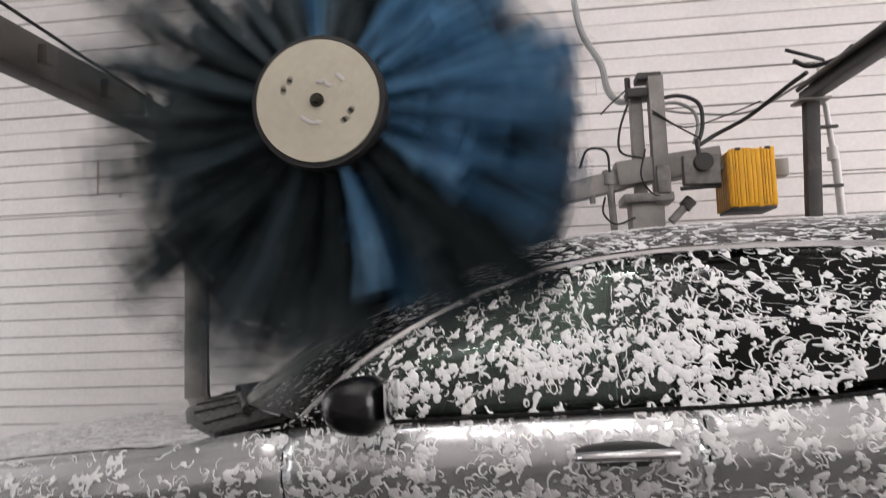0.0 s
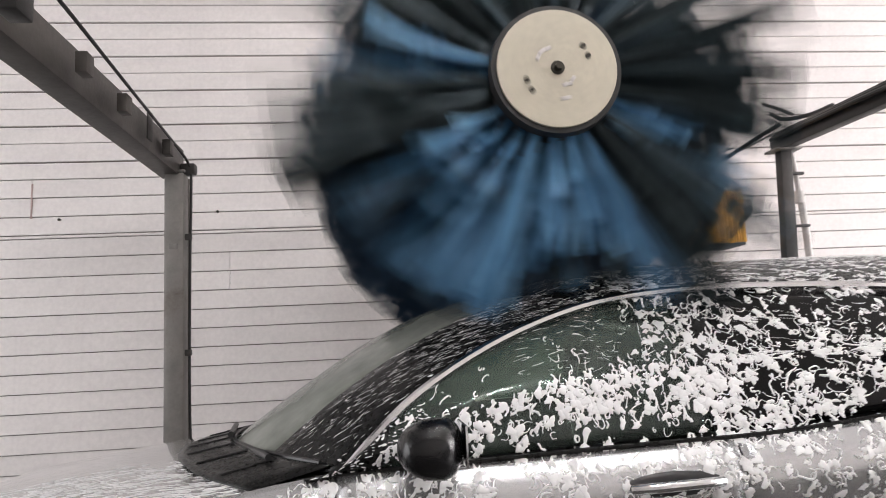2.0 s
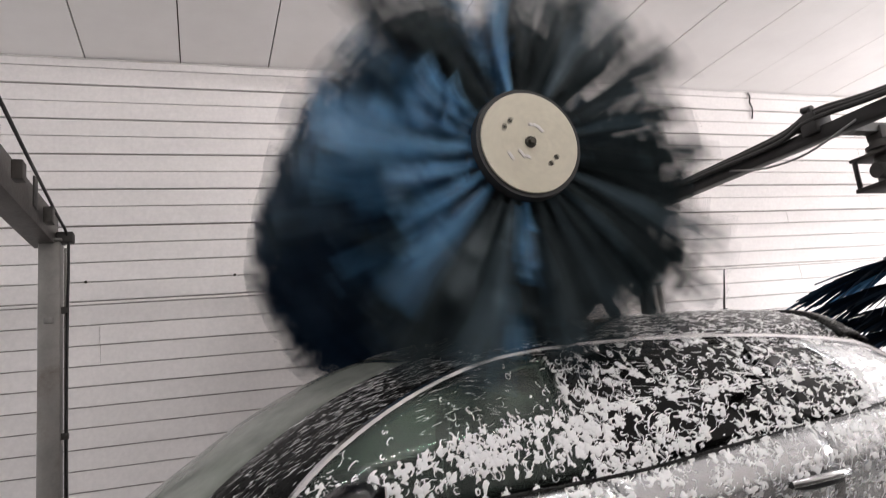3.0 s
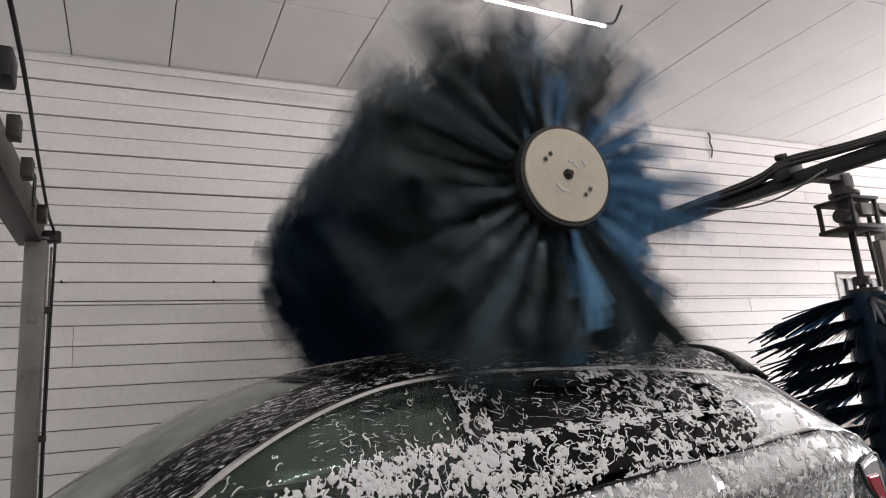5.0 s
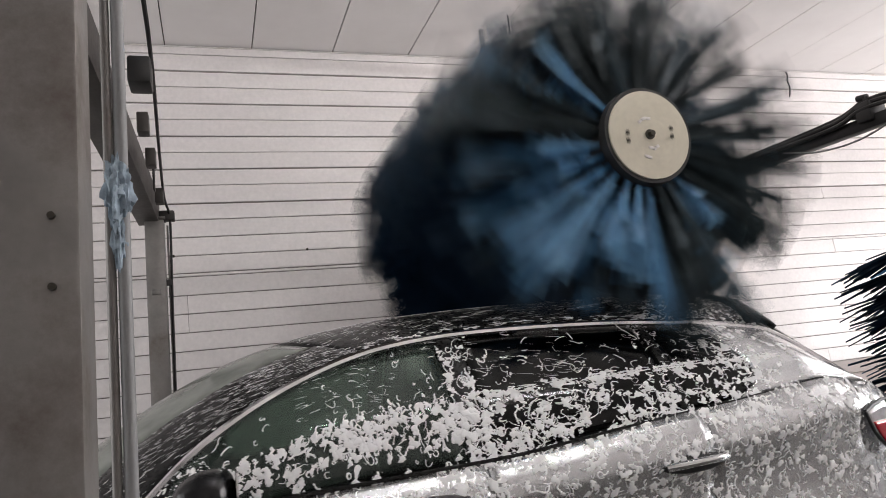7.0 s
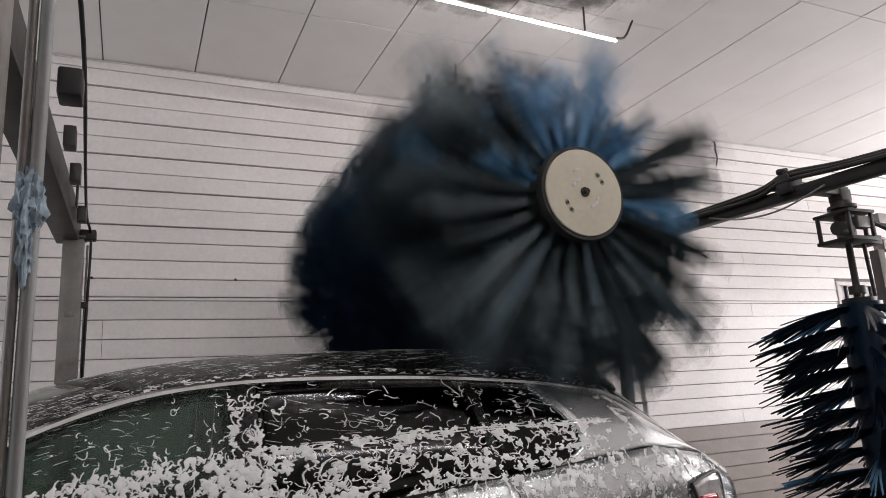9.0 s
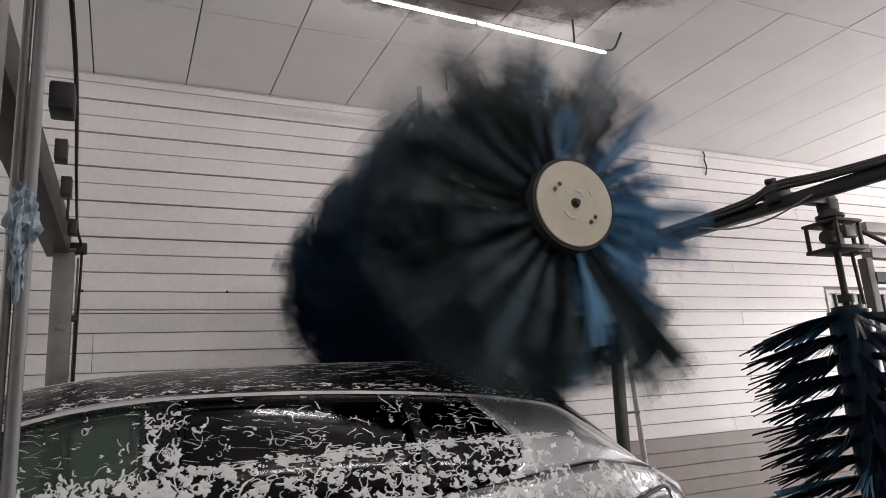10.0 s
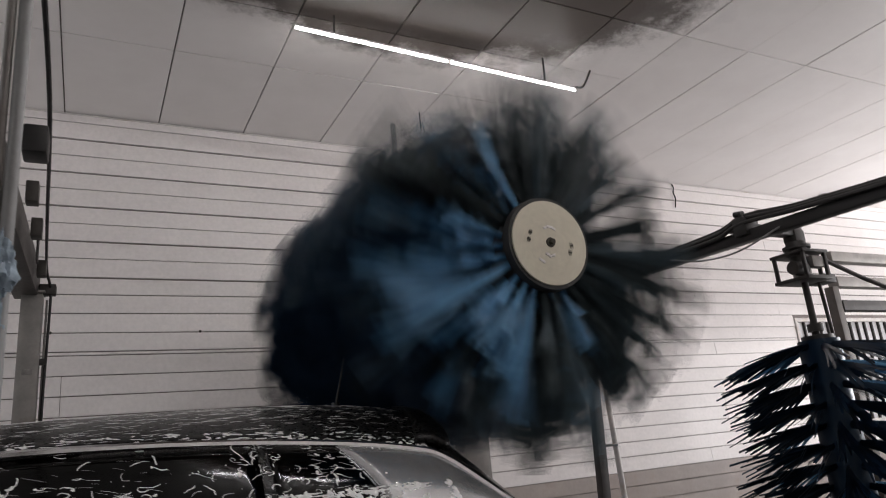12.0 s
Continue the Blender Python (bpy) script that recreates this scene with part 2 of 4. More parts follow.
def box(bm, x0, x1, y0, y1, z0, z1, bevel=0.004, m=None):
    b = bmesh.new()
    bmesh.ops.create_cube(b, size=1)
    bmesh.ops.scale(b, vec=(x1 - x0, y1 - y0, z1 - z0), verts=b.verts)
    if bevel:
        bmesh.ops.bevel(b, geom=b.edges[:], offset=bevel, segments=2, affect="EDGES", profile=0.5)
    bmesh.ops.translate(b, vec=((x0 + x1) / 2, (y0 + y1) / 2, (z0 + z1) / 2), verts=b.verts)
    if m:
        bmesh.ops.transform(b, matrix=m, verts=b.verts)
    tmp = bpy.data.meshes.new("tmp")
    b.to_mesh(tmp)
    b.free()
    bm.from_mesh(tmp)
    bpy.data.meshes.remove(tmp)
    return bm


def rod(bm, a, b, r, r2=None, seg=14):
    a, b = Vector(a), Vector(b)
    d = b - a
    m = Matrix.Translation((a + b) / 2) @ d.to_track_quat("Z", "Y").to_matrix().to_4x4()
    bmesh.ops.create_cone(bm, cap_ends=True, segments=seg, radius1=r, radius2=r if r2 is None else r2, depth=d.length, matrix=m)
    return bm


def smooth_path(pts, n=6):
    """Catmull-Rom through the points."""
    p = [Vector(q) for q in pts]
    p = [2 * p[0] - p[1], *p, 2 * p[-1] - p[-2]]
    out = []
    for i in range(1, len(p) - 2):
        for k in range(n):
            t = k / n
            out.append(0.5 * (2 * p[i] + (p[i + 1] - p[i - 1]) * t + (2 * p[i - 1] - 5 * p[i] + 4 * p[i + 1] - p[i + 2]) * t * t + (3 * p[i] - p[i - 1] - 3 * p[i + 1] + p[i + 2]) * t ** 3))
    return out + [p[-2]]


def hose(bm, pts, r, n=6, seg=8):
    """A round hose or cable along a smooth path."""
    path = smooth_path(pts, n)
    rings, up = [], Vector((0.3, 0.5, 0.81)).normalized()
    for i, c in enumerate(path):
        d = (path[min(i + 1, len(path) - 1)] - path[max(i - 1, 0)]).normalized()
        s = d.cross(up).normalized()
        u = s.cross(d)
        rings.append([bm.verts.new(c + r * (math.cos(a) * s + math.sin(a) * u)) for a in (2 * math.pi * k / seg for k in range(seg))])
    for p, q in zip(rings, rings[1:]):
        for k in range(seg):
            bm.faces.new((p[k], p[(k + 1) % seg], q[(k + 1) % seg], q[k]))
    bm.faces.new(rings[0][::-1])
    bm.faces.new(rings[-1])
    return bm


def lattice(f, nu, nv):
    """Vertices and quads of a surface f(s, t), s and t from 0 to 1."""
    v = [f(i / nu, j / nv) for i in range(nu + 1) for j in range(nv + 1)]
    q = [(i * (nv + 1) + j, (i + 1) * (nv + 1) + j, (i + 1) * (nv + 1) + j + 1, i * (nv + 1) + j + 1) for i in range(nu) for j in range(nv)]
    return v, q


def sheet(name, f, nu, nv, material, parent, label="", thick=0.004):
    """A curved panel with thickness."""
    v, q = lattice(f, nu, nv)
    ob = raw(name, v, q, material, parent, True, label)
    if thick:
        s = ob.modifiers.new("thickness", "SOLIDIFY")
        s.thickness, s.offset = thick, 0
    return ob


def bm_box(*a, **k):
    return box(bmesh.new(), *a, **k)


# ---- structure ----
X0, X1, Y0, H = -6.0, 12.0, -8.0, 4.3
tagged(make("floor", bm_box(X0, X1, Y0, 0.2, -0.15, 0, 0), M_FLOOR, smooth=False), "wet grey concrete floor of the wash hall", "floor", kind="structure")


def ceiling():
    """Boards with open joints over a dark backing, in one mesh."""
    bm = bmesh.new()
    xs = [0.04 + 0.7255 * k for k in range(-8, 17)]
    ys = [0.0, -1.22] + [-1.22 - 0.71 * k for k in range(1, 10)]
    for a, b in zip(xs, xs[1:]):
        # past the wash bay the boards run through uncut
        rows = ys if a < 4.3 else [0.0, -2.64, Y0]
        for c, d in zip(rows, rows[1:]):
            box(bm, a + 0.005, b - 0.005, d + 0.005, c - 0.005, H + random.uniform(0, 0.005), H + 0.03, 0)
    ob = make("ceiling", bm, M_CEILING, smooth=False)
    tagged(ob, "white ceiling boards with dark joints and soot stains", "ceiling", kind="structure")
    tagged(make("ceiling_backing", bm_box(X0, X1, Y0, 0.2, H + 0.031, H + 0.15, 0), M_GROOVE, smooth=False), "dark backing above the ceiling boards", "ceiling", kind="structure")


ceiling()
WX0, WX1, WZ0, WZ1 = 8.55, 10.75, 1.15, 2.56
bm = bmesh.new()
box(bm, X0, WX0, 0.012, 0.2, 0, H, 0)
box(bm, WX1, X1, 0.012, 0.2, 0, H, 0)
box(bm, WX0, WX1, 0.012, 0.2, 0, WZ0, 0)
box(bm, WX0, WX1, 0.012, 0.2, WZ1, H, 0)
wall_north = tagged(make("wall_north", bm, M_GROOVE, smooth=False), "wall clad with white horizontal siding boards", "wall", kind="structure")
tagged(make("wall_south", bm_box(X0, X1, Y0 - 0.2, Y0, 0, H, 0), M_WALL, smooth=False), "plain painted side wall", "wall", kind="structure")


def end_wall(name, xa, xb):
    bm = bmesh.new()
    box(bm, xa, xb, Y0, -6.4, 0, H, 0)
    box(bm, xa, xb, -0.8, 0.012, 0, H, 0)
    box(bm, xa, xb, -6.4, -0.8, 3.8, H, 0)
    tagged(make(name, bm, M_WALL, smooth=False), "plain end wall with a wide drive-through opening", "wall", kind="structure")


end_wall("wall_east", X1, X1 + 0.2)
end_wall("wall_west", X0 - 0.2, X0)


# ---- window in the clad wall ----
def window():
    w = tagged(new("window_1"), "wide window with pale vertical strips behind dark bars", "window", kind="structure")
    bm = bmesh.new()
    box(bm, WX0, WX1, -0.03, 0.06, WZ1 - 0.05, WZ1, 0.004)
    box(bm, WX0, WX1, -0.03, 0.06, WZ0, WZ0 + 0.05, 0.004)
    box(bm, WX0, WX0 + 0.05, -0.03, 0.06, WZ0 + 0.05, WZ1 - 0.05, 0.004)
    box(bm, WX1 - 0.05, WX1, -0.03, 0.06, WZ0 + 0.05, WZ1 - 0.05, 0.004)
    part("window_frame", bm, M_PVC, w)
    n = 13
    for k in range(n):
        a = WX0 + 0.05 + (WX1 - WX0 - 0.1) * k / n
        b = WX0 + 0.05 + (WX1 - WX0 - 0.1) * (k + 1) / n
        part("pane", bm_box(a + 0.02, b - 0.005, 0.03, 0.04, WZ0 + 0.05, WZ1 - 0.05, 0.002), M_STRIP, w)
        part("bar", bm_box(a - 0.008, a + 0.02, 0.0, 0.035, WZ0 + 0.05, WZ1 - 0.05, 0.003), M_DARKSTEEL, w)


window()


# ---- ceiling lamp ----
def tube_lamp(x, y, first):
    lamp = thing("tube_lamp", "lit fluorescent tube lamp under the ceiling" if first else "unseen lit tube lamp added over the side aisle", "lamp", "ceiling tube lamps")
    part("housing", bm_box(x, x + 2.35, y - 0.008, y + 0.008, 4.137, 4.152, 0.004), M_FIXTURE, lamp)
    for k in range(2):
        bm = bmesh.new()
        a = x + 0.02 + k * 1.17
        rod(bm, (a + 0.012, y, 4.125), (a + 1.158, y, 4.125), 0.0095, seg=12)
        part("tube", bm, M_DIMTUBE if first else M_ADDEDTUBE if x > 5 else M_TUBE, lamp)
        for e in (a, a + 1.158):
            bm = bmesh.new()
            rod(bm, (e, y, 4.125), (e + 0.012, y, 4.125), 0.0105, seg=12)
            part("end_cap", bm, M_FIXTURE, lamp)
    for e in (x + 0.3, x + 2.05):
        part("bracket", bm_box(e, e + 0.012, y - 0.006, y + 0.006, 4.15, H + 0.07, 0.002), M_DARKSTEEL, lamp)
    bm = bmesh.new()
    hose(bm, [(x + 2.35, y, 4.15), (x + 2.45, y + 0.01, 4.19), (x + 2.55, y + 0.02, 4.36)], 0.009)
    part("cable", bm, M_RUBBER, lamp)
    # hung a little lower at one end
    lamp.matrix_basis = Matrix.Translation((x, y, 4.149)) @ Matrix.Rotation(radians(2.2), 4, "Y") @ Matrix.Translation((-x, -y, -4.125))


for k, (tx, ty) in enumerate(TUBES):
    tube_lamp(tx, ty, k == 0)


# ---- portal over the entry side of the brush ----
def entry_portal():
    g = thing("wash_portal", "grey galvanised steel portal frame with cables along its beam", "portal frame")
    part("post", bm_box(-0.092, 0.03, -1.0, -0.87, 0, 2.53, 0.006), M_STEEL, g)
    part("post", bm_box(0.015, 0.135, -4.86, -4.74, 0, 2.56, 0.006), M_STEEL, g)
    bm = bmesh.new()
    box(bm, -0.07, 0.07, -4.0, -0.0, 0, 0.2, 0.006, Matrix.Translation((-0.07, -0.87, 2.52)) @ Matrix.Rotation(radians(-0.9), 4, "Z"))
    part("beam", bm, M_RUSTY, g)
    for y in (-1.35, -2.14, -2.65):
        x = -0.075 - (y + 0.87) * 0.016
        part("cable_bracket", bm_box(x + 0.075, x + 0.125, y - 0.04, y + 0.04, 2.55, 2.645, 0.004), M_RUSTY, g)
    part("junction_box", bm_box(0.065, 0.145, -3.41, -3.29, 2.475, 2.58, 0.01), M_RUBBER, g)
    part("rating_plate", bm_box(-0.058, -0.002, -1.006, -0.999, 2.015, 2.05, 0.002), M_CAST, g, "small worn metal plate on the post")
    part("rib", bm_box(0.02, 0.03, -1.72, -1.64, 2.55, 2.72, 0.002), M_DARKSTEEL, g)
    for z in (1.525, 1.63):
        bm = bmesh.new()
        rod(bm, (0.098, -4.868, z), (0.098, -4.85, z), 0.0055, seg=12)
        part("bolt_hole", bm, M_DARKHOLE, g)
    part("foot_plate", bm_box(-0.16, 0.1, -1.06, -0.81, 0, 0.015, 0.003), M_STEEL, g)
    part("foot_plate", bm_box(-0.05, 0.2, -4.92, -4.68, 0, 0.015, 0.003), M_STEEL, g)
    part("cap_plate", bm_box(-0.1, 0.04, -1.01, -0.86, 2.535, 2.55, 0.002), M_STEEL, g)
    bm = bmesh.new()
    hose(bm, [(0.15, -4.7, 2.70), (0.14, -3.4, 2.68), (0.085, -2.1, 2.66), (0.05, -1.2, 2.64), (0.065, -0.98, 2.58), (0.07, -0.95, 2.45), (0.062, -0.95, 1.9), (0.06, -0.95, 1.0), (0.08, -0.95, 0.4)], 0.0085)
    part("cable", bm, M_RUBBER, g)
    bm = bmesh.new()
    rod(bm, (0.05, -0.935, 0.2), (0.05, -0.935, 2.5), 0.007)
    part("conduit", bm, M_STEEL, g)
    for z in (1.335, 2.1):
        part("conduit_clip", bm_box(-0.01, 0.07, -0.96, -0.925, z - 0.02, z + 0.02, 0.003), M_DARKSTEEL, g)
    part("elbow", bm_box(0.0, 0.1, -0.98, -0.9, 2.53, 2.6, 0.01), M_DARKSTEEL, g)


def supply_pipes():
    g = thing("supply_pipe", "pair of grey upright water pipes with rag ties", "pipe")
    for dx, r in ((-0.032, 0.009), (-0.008, 0.0125)):
        bm = bmesh.new()
        rod(bm, (0.165 + dx, -4.52, 0.0), (0.165 + dx, -4.52, H), r)
        part("pipe", bm, M_STEEL if dx < -0.02 else M_HOSE, g)
    for z0, z1, r in ((1.69, 1.82, 0.024), (1.61, 1.71, 0.012)):
        bm = bmesh.new()
        bmesh.ops.create_icosphere(bm, subdivisions=4, radius=1)
        for v in bm.verts:
            n = noise.noise(v.co * 2.6 + Vector((z0 * 7, 0, 0))) + 0.5 * noise.noise(v.co * 7)
            v.co = Vector((v.co.x * r, v.co.y * r, v.co.z * (z1 - z0) / 2)) * (1 + 0.55 * n)
            v.co += Vector((0.150, -4.53, (z0 + z1) / 2))
        part("rag", bm, M_CLOTH, g, "blue-grey rag tied round the pipe")
    part("base_flange", bm_box(0.13, 0.23, -4.57, -4.47, 0, 0.012, 0.003), M_STEEL, g)


entry_portal()
supply_pipes()


# ---- second portal, with the dark loaded beam ----
def exit_portal():
    g = thing("wash_portal", "dark steel portal frame with bundled cables on its beam", "portal frame")
    lean = Matrix.Translation((4.03, 0, 2.5)) @ Matrix.Rotation(radians(3.1), 4, "Y") @ Matrix.Translation((-4.03, 0, -2.5))
    part("post", bm_box(3.99, 4.07, -1.43, -1.36, 0.005, 2.50, 0.006, lean), M_DARKSTEEL, g)
    part("post", bm_box(4.0, 4.075, -4.84, -4.77, 0, 2.36, 0.006), M_STEEL, g)
    part("cap_plate", bm_box(3.94, 4.12, -1.47, -1.32, 2.475, 2.49, 0.003), M_STEEL, g)
    tilt = Matrix.Translation((0, -1.4, 2.55)) @ Matrix.Rotation(radians(1.6), 4, "X") @ Matrix.Translation((0, 1.4, -2.55))
    part("beam", bm_box(4.0, 4.08, -4.9, -1.3, 2.49, 2.565, 0.008, tilt), M_RUBBER, g)
    for dx, dz, s in ((-0.03, 0.0, 1), (0.0, 0.02, 1.3), (0.03, 0.01, 0.7), (-0.05, -0.02, 1.6)):
        bm = bmesh.new()
        hose(bm, [(4.03 + dx, -1.35, 2.59 + dz), (4.02 + dx, -2.2, 2.56 + dz), (4.03 + dx, -2.85, 2.55 + dz * s), (4.03 + dx, -3.1, 2.59 + dz * s), (4.03 + dx, -3.5, 2.54 + dz), (4.03 + dx, -4.2, 2.49 + dz), (4.03 + dx, -4.85, 2.47 + dz)], 0.014)
        part("beam_cable", bm, M_RUBBER, g)
    bm = bmesh.new()
    hose(bm, [(4.0, -2.45, 2.50), (3.97, -2.75, 2.41), (3.97, -3.05, 2.39), (4.0, -3.35, 2.46)], 0.006)
    part("loose_cable", bm, M_HOSE, g)
    bm = bmesh.new()
    box(bm, 3.97, 4.1, -3.14, -3.04, 2.48, 2.60, 0.01)
    rod(bm, (4.03, -3.09, 2.60), (4.03, -3.08, 2.635), 0.02)
    rod(bm, (4.03, -3.09, 2.635), (4.03, -3.03, 2.645), 0.02)
    part("cable_clamp", bm, M_RUBBER, g)
    bm = bmesh.new()
    rod(bm, (4.24, -1.3, 0.1), (4.18, -1.3, 2.2), 0.024)
    rod(bm, (4.17, -1.3, 2.14), (4.17, -1.3, 2.22), 0.033)
    rod(bm, (4.17, -1.3, 2.22), (4.13, -1.3, 2.78), 0.017)
    part("white_pipe", bm, M_PVC, g, "white plastic pipe beside the post")
    for z in (1.25, 1.98, 2.34):
        part("pipe_clip", bm_box(4.04 - 0.02 * (2.34 - z), 4.2, -1.34, -1.31, z - 0.009, z + 0.009, 0.003), M_DARKSTEEL, g)
    bm = bmesh.new()
    hose(bm, [(3.93, -1.45, 2.72), (4.02, -1.45, 2.68), (4.1, -1.6, 2.66), (4.05, -1.9, 2.62)], 0.014)
    hose(bm, [(3.9, -1.42, 2.80), (4.0, -1.45, 2.75), (4.12, -1.4, 2.73)], 0.011)
    part("cable_tail", bm, M_RUBBER, g)
    for y in (-1.39, -4.8):
        x = 3.79 if y > -2 else 3.93
        part("foot_plate", bm_box(x, x + 0.22, y - 0.12, y + 0.12, 0, 0.015, 0.003), M_STEEL, g)


exit_portal()


def drying_frame():
    g = thing("support_frame", "brown-grey steel frame with cross rails behind the side brush", "frame")
    part("post", bm_box(7.3, 7.4, -1.45, -1.35, 0, 2.62, 0.006), M_RUSTY, g)
    part("post", bm_box(11.2, 11.35, -1.47, -1.33, 0, 3.02, 0.006), M_STEEL, g)
    for z in (2.36, 2.62, 2.9):
        part("rail", bm_box(7.4, 11.2, -1.46, -1.34, z, z + 0.11, 0.006), M_STEEL if z > 2.5 else M_DARKSTEEL, g)
    for x in (7.32, 11.28):
        part("foot_plate", bm_box(x - 0.13, x + 0.13, -1.55, -1.25, 0, 0.015, 0.003), M_STEEL, g)


drying_frame()


# ---- carriage of the roof brush, beyond the car ----
def brush_carriage():
    g = thing("brush_carriage", "grey steel brush carriage on a column with hoses", "machine")
    Y = -0.8
    part("column", bm_box(3.03, 3.25, Y - 0.1, Y + 0.1, 0, 2.04, 0.012), M_STEEL, g)
    part("collar", bm_box(2.98, 3.31, Y - 0.14, Y + 0.14, 2.0, 2.06, 0.006), M_CAST, g)
    part("upright", bm_box(3.08, 3.16, Y - 0.02, Y + 0.08, 2.06, 2.8, 0.006), M_STEEL, g)
    part("upright", bm_box(3.19, 3.29, Y - 0.12, Y - 0.02, 1.98, 2.87, 0.006), M_STEEL, g)
    bm = bmesh.new()
    box(bm, 3.05, 3.27, Y - 0.1, Y + 0.08, 2.74, 2.80, 0.006)
    box(bm, 3.12, 3.28, Y - 0.11, Y + 0.05, 2.85, 2.90, 0.006, Matrix.Translation((0, 0, 0)))
    rod(bm, (3.07, Y, 2.78), (3.07, Y, 2.90), 0.02)
    part("head", bm, M_DARKSTEEL, g)
    part("bearing", bm_box(3.2, 3.29, Y - 0.16, Y - 0.1, 2.05, 2.24, 0.012), M_CAST, g)
    part("crossbar", bm_box(2.95, 3.65, Y - 0.09, Y + 0.09, 2.16, 2.33, 0.008, Matrix.Translation((3.3, 0, 2.24)) @ Matrix.Rotation(radians(-6), 4, "Y") @ Matrix.Translation((-3.3, 0, -2.24))), M_STEEL, g)
    part("motor_mount", bm_box(3.38, 3.62, Y - 0.14, Y - 0.06, 2.1, 2.3, 0.01), M_CAST, g)
    bm = bmesh.new()
    rod(bm, (3.5, Y - 0.2, 2.24), (3.5, Y - 0.05, 2.24), 0.06, seg=20)
    part("pulley", bm, M_DARKSTEEL, g)
    for name, a, b, r, mat in (("tie_bar", (3.36, Y - 0.1, 2.08), (3.62, Y - 0.1, 2.09), 0.014, M_DARKSTEEL), ("valve", (3.47, Y - 0.16, 2.40), (3.49, Y - 0.16, 2.18), 0.016, M_DARKSTEEL),
                               ("damper_rod", (2.9, Y - 0.05, 2.2), (2.92, Y - 0.05, 1.75), 0.025, M_CAST), ("damper_head", (2.9, Y - 0.05, 2.24), (2.9, Y - 0.05, 2.14), 0.045, M_CAST),
                               ("nozzle", (2.78, Y - 0.05, 2.18), (2.78, Y - 0.05, 2.02), 0.02, M_CAST), ("spray_pipe", (3.28, Y - 0.12, 1.86), (3.40, Y - 0.12, 1.98), 0.028, M_CAST),
                               ("spray_head", (3.37, Y - 0.12, 1.95), (3.42, Y - 0.12, 2.0), 0.042, M_DARKSTEEL)):
        bm = bmesh.new()
        rod(bm, a, b, r)
        part(name, bm, mat, g)
    hoses = [
        [(2.74, -0.6, 4.28), (2.75, -0.6, 3.65), (2.80, -0.6, 3.33), (2.92, -0.62, 3.08), (2.95, -0.65, 2.88), (3.02, -0.72, 2.76), (3.12, -0.8, 2.76)],
        [(3.28, Y, 2.74), (3.42, Y, 2.75), (3.53, Y - 0.05, 2.67), (3.53, Y - 0.1, 2.5), (3.48, Y - 0.12, 2.36)],
        [(3.28, Y, 2.70), (3.40, Y, 2.70), (3.49, Y - 0.05, 2.62), (3.50, Y - 0.1, 2.5), (3.46, Y - 0.12, 2.38)],
        [(3.28, Y, 2.66), (3.5, Y, 2.62), (3.8, -1.0, 2.55), (4.02, -1.35, 2.62)],
        [(3.48, Y - 0.1, 2.36), (3.62, Y - 0.1, 2.44), (3.8, -1.0, 2.52), (3.95, -1.25, 2.62), (4.02, -1.4, 2.66)],
        [(3.06, Y - 0.1, 2.72), (2.98, Y - 0.12, 2.5), (2.98, Y - 0.12, 2.35), (3.12, Y - 0.12, 2.3)],
        [(2.70, Y - 0.1, 2.26), (2.76, Y - 0.12, 2.38), (2.88, Y - 0.12, 2.36), (2.90, Y - 0.1, 2.22)],
        [(3.2, Y - 0.14, 2.62), (3.35, Y - 0.15, 2.50), (3.5, Y - 0.16, 2.40)],
        [(3.2, Y - 0.14, 2.60), (3.42, Y - 0.1, 2.50), (3.7, -0.95, 2.56), (3.85, -1.1, 2.59)],
        [(3.04, Y - 0.12, 2.78), (2.92, Y - 0.12, 2.68), (2.86, Y - 0.12, 2.62)],
        [(3.14, Y - 0.13, 2.36), (3.10, Y - 0.14, 2.18), (3.16, Y - 0.14, 2.06), (3.26, Y - 0.13, 2.02)],
        [(2.86, Y - 0.1, 2.05), (2.84, Y - 0.12, 1.94), (2.92, Y - 0.12, 1.86), (3.05, Y - 0.1, 1.9)],
    ]
    for k, pts in enumerate(hoses):
        bm = bmesh.new()
        hose(bm, pts, (0.024, 0.014, 0.012, 0.008, 0.014, 0.008, 0.009, 0.006, 0.005, 0.006, 0.006, 0.007)[k])
        part("hose", bm, M_HOSE if k in (0, 2, 3) else M_RUBBER, g)
    # ribbed yellow motor cover
    cover = part("motor_cover", bm_box(3.66, 3.96, Y - 0.16, Y + 0.16, 1.93, 2.31, 0.01), M_YELLOW, g, "ribbed yellow plastic motor cover")
    rnd = random.Random(8)
    x = 3.668
    while x < 3.945:
        w = rnd.choice((0.012, 0.016, 0.022, 0.03))
        part("rib", bm_box(x, min(x + w, 3.956), Y - 0.166 - rnd.uniform(0, 0.006), Y - 0.15, 1.925 + rnd.uniform(0, 0.03), 2.315 + rnd.uniform(-0.004, 0.008), 0.002), M_YELLOW, cover)
        x += w + 0.004
    # ribs on the end face, in a darker yellow than the front
    for k in range(6):
        y = Y - 0.15 + k * 0.05
        part("rib", bm_box(3.652, 3.67, y, y + 0.044, 1.93, 2.30, 0.003), M_YELLOWDARK, cover)
    part("cover_edge", bm_box(3.67, 3.95, Y - 0.158, Y + 0.15, 1.912, 1.932, 0.003), M_DARKSTEEL, cover)
    part("cover_clip", bm_box(3.71, 3.74, Y - 0.172, Y - 0.14, 2.305, 2.325, 0.003), M_DARKSTEEL, cover)
    part("cover_clip", bm_box(3.90, 3.93, Y - 0.172, Y - 0.14, 2.305, 2.325, 0.003), M_DARKSTEEL, cover)
